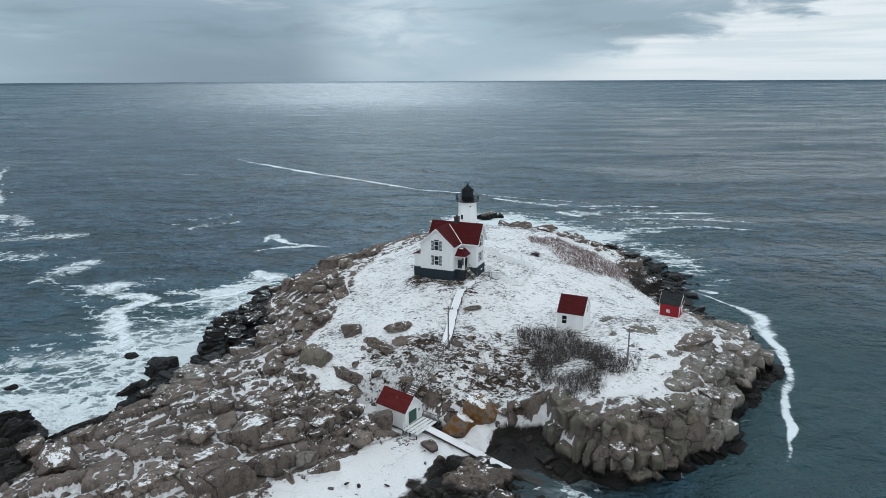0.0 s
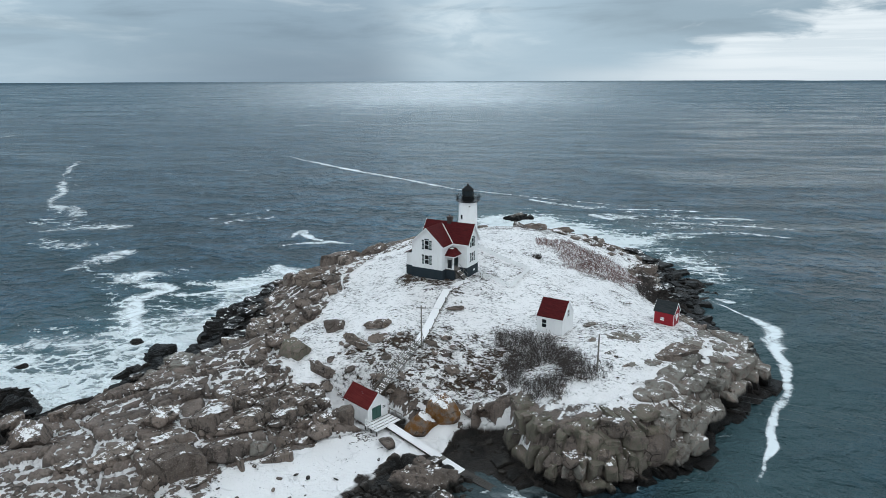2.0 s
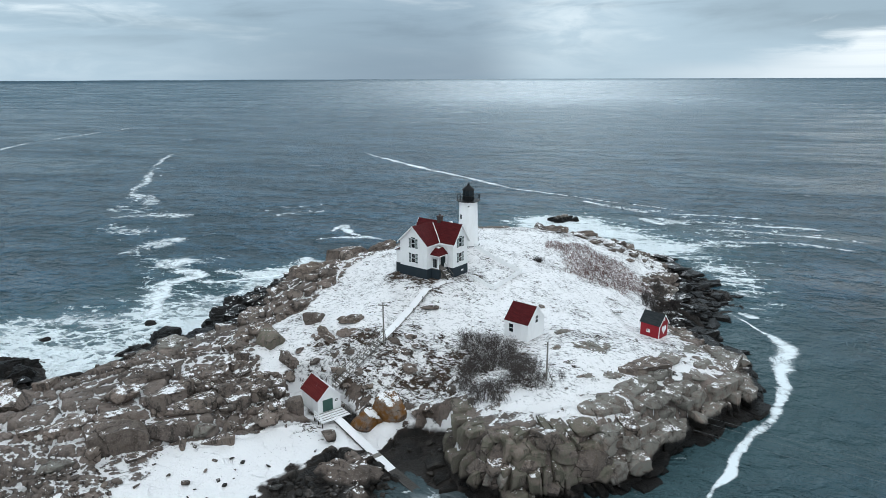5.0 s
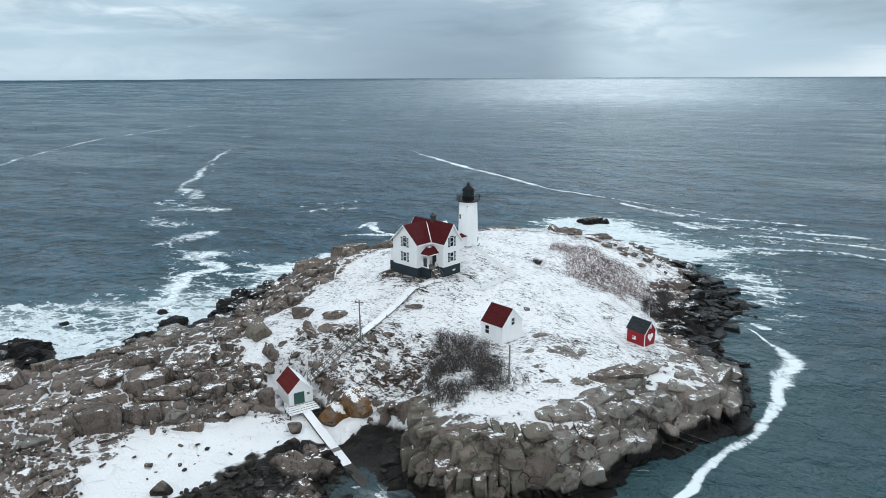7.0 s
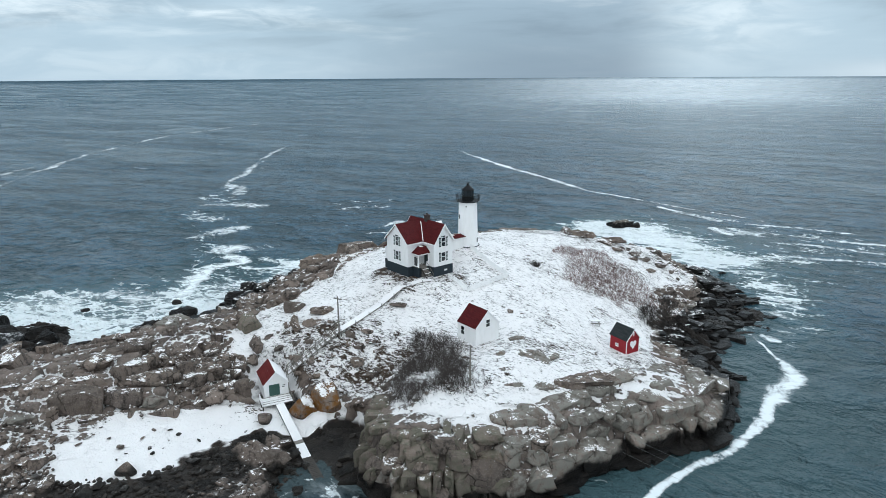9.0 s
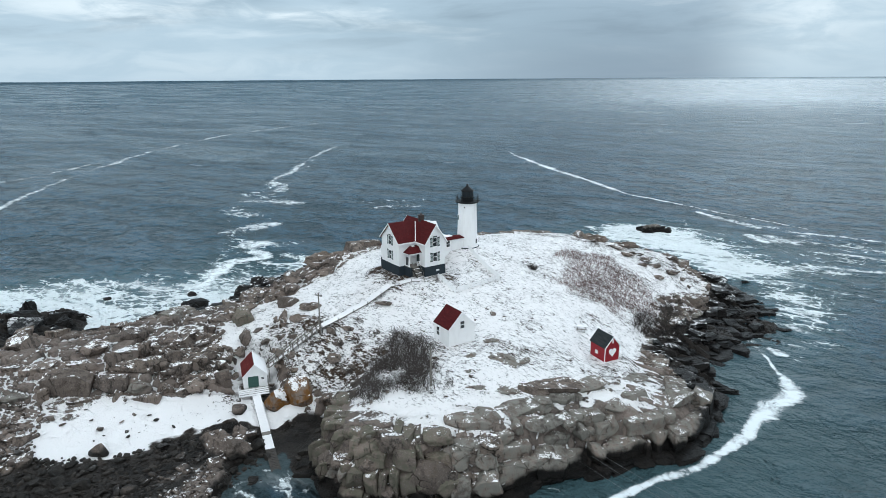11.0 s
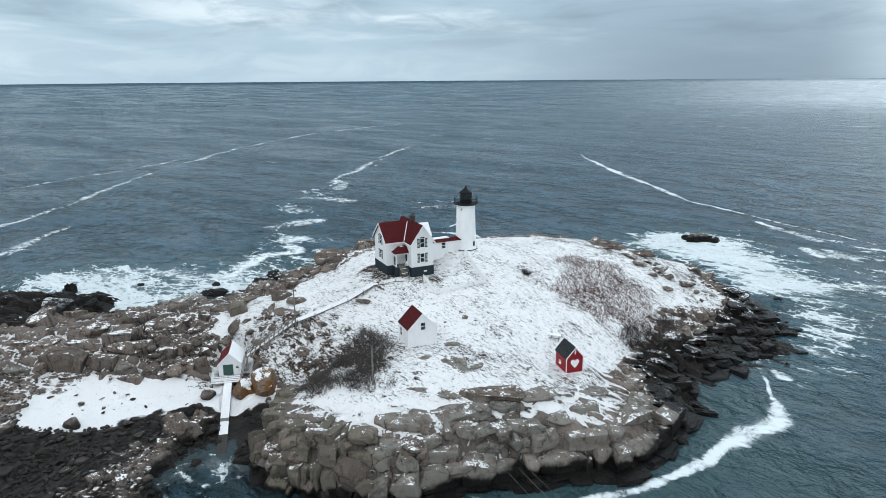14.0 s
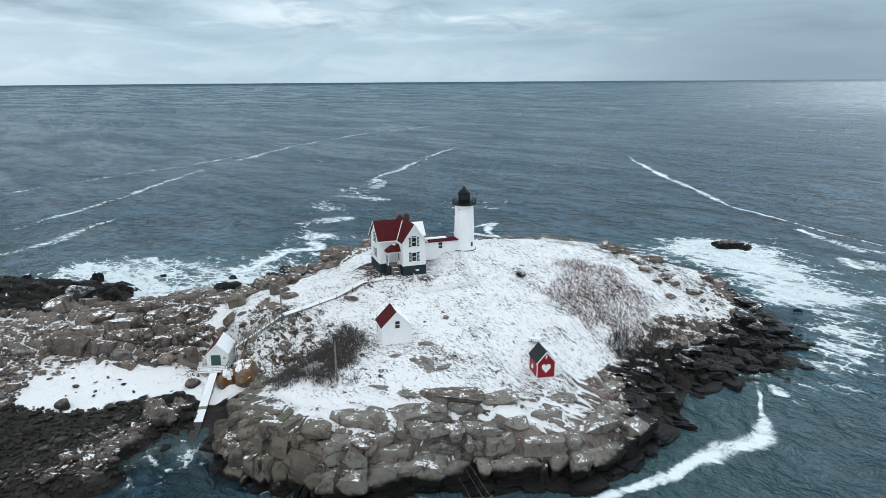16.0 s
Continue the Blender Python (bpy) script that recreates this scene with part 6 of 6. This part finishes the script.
# single rocks that stand out
for name, x, y, size, turn, meshes, dz, label in (
        ("lichen_boulder", 2.2, 82.7, (2.5, 2.1, 2.5), 20, lichen_meshes, 0.7, "snow-capped boulder stained with orange lichen"),
        ("lichen_boulder", 5.4, 83.9, (2.9, 2.4, 2.8), -30, lichen_meshes, 0.7, "tall brown boulder stained with orange lichen"),
        ("boulder", -8.6, 81.2, (1.7, 1.5, 2.5), 10, bare_meshes, 0.9, "tall brown boulder beside the boathouse"),
        ("flat_rock", -2.0, 78.5, (1.7, 1.25, 0.8), -38, bare_meshes, 0.25, "flat grey rock with a dusting of snow"),
        ("boulder", 3.8, 70.4, (4.2, 2.6, 1.9), 15, bare_crags, 0.2, "large rounded brown boulder on the tidal beach"),
        ("boulder", 6.6, 74.2, (1.3, 1.0, 0.9), 70, bare_meshes, 0.2, "dark wet boulder beside the ramp"),
        ("cliff_block", 43.4, 90.2, (2.2, 2.0, 2.2), 42, block_meshes, 0.2, "large square granite block at the water"),
        ("boulder", 33.0, 78.3, (3.4, 2.5, 3.2), 35, bare_meshes, 0.6, "huge rounded pinkish boulder at the cliff foot"),
        ("outcrop", -7.4, 100.3, (2.3, 1.8, 1.1), 0, bare_crags, -0.15, "rounded bare rock on the snowy slope"),
        ("outcrop", -6.6, 96.4, (1.9, 1.2, 1.0), 40, bare_crags, -0.1, "low brown rock on the snowy slope"),
        ("outcrop", -10.8, 96.6, (3.3, 1.0, 1.2), -38, bare_crags, 0.2, "long bare rock on the snowy slope"),
        ("outcrop", -15.3, 102.3, (1.6, 1.3, 2.0), 10, bare_blocks, -0.4, "upright brown rock at the edge of the slope"),
        ("outcrop", -15.4, 91.6, (3.3, 1.4, 1.2), -30, bare_crags, -0.1, "long grey-green slab of rock above the boathouse"),
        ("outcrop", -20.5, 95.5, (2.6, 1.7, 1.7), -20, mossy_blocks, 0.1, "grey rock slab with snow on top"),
        ("outcrop", -24.6, 100.5, (2.4, 2.0, 1.6), 35, bare_meshes, 0.2, "large brown rock above the black ledges"),
        ("outcrop", -24.0, 108.0, (3.0, 2.0, 1.5), -50, bare_meshes, 0.2, "large brown rock above the black ledges"),
        ("outcrop", -25.5, 124.0, (5.0, 3.4, 2.4), 60, bare_crags, 0.2, "high brown rock knoll above the surf"),
        ("outcrop", -22.0, 133.0, (4.4, 2.6, 2.2), 60, bare_blocks, 0.2, "high brown rock knoll above the surf"),
        ("outcrop", -17.0, 141.0, (4.0, 2.0, 1.5), 55, bare_crags, 0.2, "brown rock knoll with snow behind it"),
        ("boulder", -23.4, 83.4, (2.7, 2.1, 2.2), 25, bare_blocks, 0.0, "large smooth pinkish boulder on the ridge"),
        ("boulder", -26.3, 66.3, (3.4, 2.2, 2.2), 36, bare_blocks, 0.3, "huge smooth brown boulder above the snowy beach"),
        ("boulder", -11.6, 77.6, (1.3, 1.0, 1.0), 10, bare_meshes, 0.2, "brown boulder at the edge of the snowy beach"),
        ("boulder", -9.8, 61.2, (1.5, 1.2, 1.0), 10, bare_meshes, 0.3, "pale brown boulder at the edge of the snow"),
        ("outcrop", 31.0, 99.2, (3.3, 1.9, 0.6), -15, grey_slabs, -0.28, "flat grey outcrop in the snow"),
        ("outcrop", 27.4, 97.6, (1.5, 1.0, 0.5), 20, grey_slabs, -0.2, "low grey outcrop in the snow"),
        ("outcrop", 34.3, 100.6, (1.4, 1.0, 0.5), 60, grey_slabs, -0.2, "low grey outcrop in the snow"),
        ("outcrop", 27.8, 103.4, (2.2, 1.0, 0.5), 15, grey_slabs, -0.2, "low grey outcrop beside the storehouse"),
        ("outcrop", 31.8, 91.2, (2.4, 1.1, 0.5), 25, grey_slabs, -0.25, "low grey outcrop in the snow"),
        ("outcrop", 29.5, 93.6, (1.4, 0.8, 0.4), 5, grey_slabs, -0.2, "low grey outcrop in the snow"),
        ("outcrop", 35.6, 93.4, (2.6, 1.5, 0.5), 35, grey_slabs, -0.25, "flat grey slab near the cliff edge"),
        ("outcrop", 43.6, 102.6, (3.4, 2.2, 0.7), 50, grey_slabs, -0.3, "smooth grey rock slab at the edge of the snow"),
        ("outcrop", 4.9, 105.6, (1.6, 0.9, 0.4), 10, bare_crags, 0.1, "low brown outcrop beside the boardwalk"),
        ("outcrop", 40.0, 98.4, (3.6, 2.3, 0.6), 40, bare_blocks, -0.28, "smooth brown rock slab at the edge of the snow"),
        ("outcrop", 38.0, 96.0, (2.2, 1.5, 0.5), 30, bare_blocks, -0.22, "smooth brown rock slab at the edge of the snow"),
        ("outcrop", 47.0, 110.0, (3.0, 2.2, 0.6), 50, grey_slabs, -0.25, "smooth grey rock slab near the red shed"),
        ("outcrop", 20.0, 166.5, (3.4, 1.6, 1.5), 20, bare_crags, 0.0, "dark brown rock breaking the far edge of the snow"),
        ("outcrop", 26.5, 169.5, (4.0, 1.5, 1.2), 5, bare_crags, 0.0, "dark brown rock breaking the far edge of the snow"),
        ("skerry", 16.0, 234.0, (5.6, 2.8, 2.6), 20, crag_meshes, 0.3, "black rocky skerry awash in surf"),
        ("skerry", 21.0, 235.8, (3.0, 1.8, 1.5), 60, crag_meshes, 0.2, "black rocky skerry awash in surf"),
        ("skerry", -72.3, 99.4, (1.5, 1.0, 0.8), 0, crag_meshes, 0, "small black rock awash in surf"),
        ("skerry", 51.6, 190.4, (1.3, 1.0, 0.9), 0, crag_meshes, 0, "small black rock standing in the sea"),
        ("skerry", 57.3, 176.0, (0.9, 0.8, 0.6), 0, crag_meshes, 0, "small black rock standing in the sea"),
        ("black_rock", -49.4, 106.0, (3.4, 2.2, 1.9), 55, crag_meshes, 0.3, "black wet rock at the surf's edge"),
        ("black_rock", -51.5, 98.0, (2.6, 1.8, 1.5), 30, crag_meshes, 0.3, "black wet rock at the surf's edge"),
        ("black_rock", -58.0, 112.0, (1.6, 1.2, 0.8), 15, crag_meshes, 0.2, "low black rock awash in surf"),
        ("black_rock", -52.0, 109.5, (2.4, 1.8, 1.4), 80, crag_meshes, 0.2, "black wet rock at the surf's edge"),
        ("black_rock", -61.5, 83.5, (3.2, 2.6, 1.8), 115, crag_meshes, 0.2, "black wet rock at the surf's edge"),
        ("black_rock", -45.0, 123.0, (3.4, 2.2, 1.7), 115, crag_meshes, 0.2, "black wet rock at the surf's edge"),
        ("black_rock", -43.0, 115.0, (3.0, 2.6, 2.2), 15, crag_meshes, 0.4, "black wet rock at the surf's edge"),
        ("black_rock", -66.0, 86.0, (4.6, 3.6, 2.2), 15, crag_meshes, 0.2, "black wet rock at the surf's edge"),
        ("black_rock", -73.0, 82.0, (4.4, 3.4, 2.4), 45, crag_meshes, 0.2, "black wet rock at the surf's edge"),
        ("black_rock", -79.5, 85.5, (2.2, 2.0, 2.8), 20, crag_meshes, 0.2, "black upright rock at the surf's edge"),
        ("black_rock", -47.0, 131.0, (3.6, 2.4, 1.5), 70, crag_meshes, 0.3, "black wet rock at the surf's edge"),
        ("black_rock", -49.5, 104.0, (3.2, 2.6, 2.2), 140, crag_meshes, 0.3, "black wet rock at the surf's edge"),
        ("black_rock", -42.5, 118.5, (3.6, 2.8, 2.4), 100, crag_meshes, 0.3, "black wet rock at the surf's edge"),
        ("black_rock", -43.5, 150.0, (4.2, 2.6, 1.6), 20, crag_meshes, 0.2, "black wet rock at the surf's edge"),
        ("black_rock", -42.0, 146.0, (3.8, 2.2, 1.4), 40, crag_meshes, 0.3, "black wet rock at the surf's edge")):
    ob = new(name, dice.choice(meshes))
    base_z = land(x, y) if abs(x) < 70 and 40 < y < 195 else 0.0
    ob.matrix_world = pose(x, y, max(base_z, -0.2) + dz, 0, 0, turn) @ Matrix.Diagonal((*size, 1))
    tagged(ob, label, "rock")


# ---------------------------------------------------------------- leafless shrubs
def twig_mat(name, a, b):
    m, n, pos, nrm = material(name)
    n.done(n.surface(n.mix(n.noise(pos, 1.8, 3, 0.6), a, b), 0.9, spec=0.05))
    return m


twig_red = twig_mat("red_brown_twigs", (0.12, 0.062, 0.055), (0.27, 0.170, 0.155))
twig_dark = twig_mat("dark_twigs", (0.030, 0.027, 0.026), (0.10, 0.088, 0.082))
twig_mid = twig_mat("grey_brown_twigs", (0.045, 0.040, 0.038), (0.15, 0.13, 0.12))


def thicket(name, poly, stems, high, mat, label, clump=2.6, holes=(), thick=0.022):
    """Thin upright stems with side twigs, in one mesh, gathered in uneven clumps."""
    vs, fs = [], []

    def spike(p, q, r):
        i = len(vs)
        d = (q - p).normalized()
        o = d.orthogonal().normalized() * r
        o2 = d.cross(o)
        vs.extend([p + o, p - o * 0.5 + o2 * 0.87, p - o * 0.5 - o2 * 0.87, q])
        fs.extend([(i, i + 1, i + 3), (i + 1, i + 2, i + 3), (i + 2, i, i + 3)])
    x0, x1 = min(p[0] for p in poly), max(p[0] for p in poly)
    y0, y1 = min(p[1] for p in poly), max(p[1] for p in poly)
    px = np.array([dice.uniform(x0, x1) for _ in range(stems * 4)])
    py = np.array([dice.uniform(y0, y1) for _ in range(stems * 4)])
    dense = inside(px + 4.5 * fbm(px, py, 5, 3, 301), py + 4.5 * fbm(px, py, 5, 3, 305), poly) / 2.0 + 1.5 * fbm(px, py, clump, 3, 310)
    made = 0
    for x, y, q in zip(px, py, dense):
        if q < dice.uniform(-0.1, 0.9) or made >= stems or any(math.hypot((x - a) / c, (y - b) / d) < 1 for a, b, c, d in holes):
            continue
        made += 1
        h = high * dice.uniform(0.45, 1.15) * (0.7 + 0.6 * min(max(q, 0), 1))
        foot = Vector((x, y, land(x, y) - 0.05))
        tip = foot + Vector((dice.gauss(0, 0.34) * h, dice.gauss(0, 0.34) * h, h))
        spike(foot, tip, thick)
        for _ in range(5):
            s = dice.uniform(0.2, 0.85)
            b = foot.lerp(tip, s)
            spike(b, b + Vector((dice.gauss(0, 0.3), dice.gauss(0, 0.3), dice.uniform(0.15, 0.5))) * h * 0.75, thick * 0.6)
    me = bpy.data.meshes.new(name)
    me.from_pydata([v[:] for v in vs], [], fs)
    me.materials.append(mat)
    return tagged(new(name, me), label, "shrubs", kind="stuff")


thicket("red_thicket", BRUSH_RED, 3600, 0.7, twig_red, "low red-brown leafless shrubs dusted with snow")
thicket("grey_thicket", BRUSH_GREY, 3000, 1.35, twig_mid, "tall grey leafless shrubs on the cliff top", 2.2, ((19.0, 88.4, 3.0, 2.0),), 0.024)
thicket("dark_bushes", [(41, 131), (47, 132), (49, 142), (45, 147), (42, 142)], 800, 1.6, twig_dark, "dark leafless bushes between the ledges", thick=0.032)
thicket("small_bush", [(17.6, 133.2), (20, 132.6), (20.6, 135), (18.4, 135.6)], 260, 1.0, twig_dark, "small dark leafless bush in the snow")

# ---------------------------------------------------------------- lines of foam on the open sea
streak_mat, n, pos, nrm = material("sea_foam")
across_k, fade_k = n.value("across"), n.value("fade")
body = n.math("SUBTRACT", fade_k, n.math("MULTIPLY", n.math("MULTIPLY", across_k, across_k), 1.0))
k = n.math("ADD", body, n.math("MULTIPLY", n.math("SUBTRACT", n.noise(pos, 0.20, 7, 0.68, 1.8), 0.5), 2.3))
k = n.math("ADD", k, n.math("MULTIPLY", n.math("SUBTRACT", n.noise(pos, 1.5, 4, 0.6), 0.5), 0.45))
froth = n.surface((0.78, 0.83, 0.85), 0.8)
clear_n = n.add("ShaderNodeBsdfTransparent").outputs[0]
blend = n.add("ShaderNodeMixShader")
n.put(blend.inputs[0], n.math("MULTIPLY", n.step(k, 0.22, 1.02), 0.90))
n.put(blend.inputs[1], clear_n)
n.put(blend.inputs[2], froth)
n.done(blend.outputs[0])


def streak(line, wide, strength, label, step=2.0):
    """A wandering ribbon of foam a hand above the water. line: places with a width factor."""
    pts = []
    p = [line[0]] + list(line) + [line[-1]]
    for a, b, c, d in zip(p, p[1:], p[2:], p[3:]):
        count = max(int(math.hypot(c[0] - b[0], c[1] - b[1]) / step), 2)
        for i in range(count):
            t = i / count
            pts.append([0.5 * (2 * b[j] + (c[j] - a[j]) * t + (2 * a[j] - 5 * b[j] + 4 * c[j] - d[j]) * t * t + (3 * b[j] - a[j] - 3 * c[j] + d[j]) * t ** 3) for j in range(3)])
    pts.append(list(line[-1]))
    q = np.array(pts)
    tang = np.gradient(q[:, :2], axis=0)
    tang /= np.linalg.norm(tang, axis=1)[:, None] + 1e-9
    nor = np.stack([-tang[:, 1], tang[:, 0]], 1)
    s = np.cumsum(np.r_[0, np.hypot(*np.diff(q[:, :2], axis=0).T)])
    q[:, :2] += nor * (wide * 1.2 * fbm(s, s * 0 + line[0][0], wide * 7, 3, 400))[:, None]
    cols = np.linspace(-1, 1, 7)
    half = 1.25 * wide * q[:, 2] * (1 + 1.0 * fbm(s, s * 0 + line[0][1], wide * 3, 3, 410))
    co = np.concatenate([np.c_[q[:, :2] + nor * (half * c)[:, None], np.full(len(q), 0.06)] for c in cols])
    m = len(q)
    quads = [(j * m + i, j * m + i + 1, (j + 1) * m + i + 1, (j + 1) * m + i) for j in range(6) for i in range(m - 1)]
    ends = np.minimum(smooth(s, 0, 0.12 * s[-1]), smooth(s[-1] - s, 0, 0.12 * s[-1]))
    me = bpy.data.meshes.new("foam_line")
    me.from_pydata(co.tolist(), [], quads)
    for key, val in (("across", np.repeat(cols, m)), ("fade", np.tile(strength * (0.35 + 0.65 * ends) + 0.4 * fbm(s, s * 0 + line[-1][0], wide * 9, 3, 420), 7))):
        at = me.attributes.new(key, "FLOAT", "POINT")
        at.data.foreach_set("value", val.astype(np.float32))
    me.materials.append(streak_mat)
    return tagged(new("foam_line", me), label, "foam", "lines of foam", "stuff")


LONG = "long thin line of white foam on dark water"
streak([(-140, 430, 0.6), (-92, 376, 1), (-54, 340, 1), (-20, 306, 0.8), (10, 288, 0.5), (60, 262, 0.4)], 2.2, 0.72, LONG)
streak([(-264, 395, 0.6), (-212, 309, 0.8), (-172, 246, 1.0), (-158, 240, 1.1), (-149, 222, 0.9), (-140, 203, 0.7)], 3.4, 0.62, "wandering line of foam trailing to the rocks", 1.5)
streak([(-132, 44, 0.8), (-161, 78, 0.8), (-179, 99, 0.8), (-202, 126, 0.9), (-243, 165, 0.9), (-289, 217, 1), (-345, 291, 1), (-389, 368, 1), (-420, 441, 1), (-455, 620, 0.8)], 3.0, 0.60, LONG, 4)
streak([(-238, 66, 0.7), (-255, 93, 0.8), (-280, 143, 0.8), (-300, 200, 0.8), (-330, 260, 0.7)], 5.0, 0.40, LONG, 3)
streak([(-122, 52, 0.8), (-130, 72, 1.0), (-135, 86, 1.0), (-149, 102, 0.9), (-160, 114, 0.8)], 4.0, 0.50, LONG, 3)
streak([(57.8, 152, 0.5), (60.3, 148, 0.6), (62.5, 142.5, 0.4), (65.5, 138, 0.7), (68.3, 132.5, 1.5), (66, 124.5, 1.1), (63.5, 116, 0.8), (61, 108, 0.5), (58.5, 101, 0.4), (55.5, 95.3, 0.36),
        (53.2, 90.5, 0.40), (51.5, 85, 0.32), (48.5, 80.5, 0.26), (46, 76.5, 0.2)], 1.6, 0.92, "broad white foam line off the cliff", 0.6)
streak([(62, 150, 0.5), (64, 148.5, 1.0), (66, 147, 0.5)], 1.2, 0.7, "small patch of white foam off the ledges", 0.6)
for ln, wd, st in (([(29, 269, 0.8), (44, 261, 1), (60, 257, 0.8), (92, 255, 0.6)], 2.2, 0.65), ([(50, 249, 1.4), (54, 244, 1.6), (60, 238, 0.8)], 2.4, 0.8),
                   ([(44, 243, 0.8), (62, 243, 1.0), (78, 243, 0.9), (106, 240, 0.7)], 2.6, 0.65), ([(58, 232, 1), (78, 232, 1.2), (98, 228, 0.9), (118, 226, 0.6)], 2.4, 0.6),
                   ([(60, 215, 0.8), (84, 218, 1.0), (108, 212, 0.7)], 2.2, 0.6), ([(60, 174.5, 0.8), (66, 172, 1.2), (71, 169, 0.8)], 2.0, 0.85), ([(62, 165, 0.8), (65, 163, 1.2), (67, 161, 0.7)], 1.7, 0.85),
                   ([(-60, 112, 1.2), (-61.5, 117, 1.3), (-66.5, 125, 1.0), (-71.3, 135.5, 0.8), (-69.3, 141.4, 0.9), (-68, 144.5, 1.0), (-74.6, 147, 1.2), (-81, 145, 0.9)], 2.0, 0.85), ([(-69, 140.5, 0.9), (-62, 140.3, 0.7), (-55, 145.5, 0.8), (-46, 153, 1.0)], 1.4, 0.8),
                   ([(-85, 148, 0.7), (-83, 151, 1.2), (-81.5, 155, 1.2), (-78, 153, 0.7)], 4.0, 0.85), ([(-104, 156, 0.6), (-102, 163, 1.2), (-101, 171, 1.2), (-100, 181, 0.6)], 5.2, 0.60), ([(-146, 198, 0.8), (-132, 207, 1.0), (-118, 212, 0.7)], 5.0, 0.58),
                   ([(-147, 231, 0.7), (-155, 238, 0.9), (-163, 245, 0.9)], 2.8, 0.6), ([(-132, 184, 0.7), (-124, 182.5, 1.2), (-113, 181, 0.7)], 6.0, 0.50), ([(-57, 196, 0.8), (-55.7, 209, 0.9), (-49, 198, 0.9), (-34, 193, 0.8)], 1.8, 0.75),
                   ([(-57, 187, 0.8), (-47, 193.5, 0.8), (-36, 193, 0.6)], 2.0, 0.6), ([(-89, 216, 0.7), (-80, 226, 1.1), (-72, 232, 0.7)], 5.0, 0.42), ([(21.5, 277, 0.6), (36, 262, 1), (49, 255, 0.8)], 2.6, 0.75), ([(44, 246, 0.8), (50, 241, 1.3), (56, 238, 0.8)], 3.0, 0.8),
                   ([(-50, 168, 0.8), (-46, 162, 1.3), (-40, 161, 1.0)], 4.0, 0.7), ([(-84, 104, 0.8), (-73, 110, 1.2), (-64, 109, 1.0)], 4.0, 0.55), ([(-58, 123, 0.8), (-53, 130, 1.2), (-50, 140, 1.0)], 3.6, 0.65)):
    streak(ln, wd, st, "ragged patch of white foam on the swell", 1.5)

# ---------------------------------------------------------------- cables from the island to the mainland
cable_mat = painted("dull_cable", (0.20, 0.21, 0.21), 0.0, 0.5)
for k, (ax, ay, az) in enumerate(((47.5, 92.5, 4.2), (48.3, 91.6, 3.6), (47.0, 91.4, 2.4))):
    far_end = Vector((118 + 2 * k, 58 - 3 * k, 14))
    bm = bmesh.new()
    a = Vector((ax, ay, az))
    last = a
    for i in range(1, 25):
        t = i / 24
        p = a.lerp(far_end, t) - Vector((0, 0, 6.0 * t * (1 - t)))
        bar(bm, last, p, 0.015, 4)
        last = p
    holder = thing("cable", Matrix.Identity(4), "thin steel cable leading from the cliff over the water", "cable", "cables")
    part("wire", bm, cable_mat, holder)
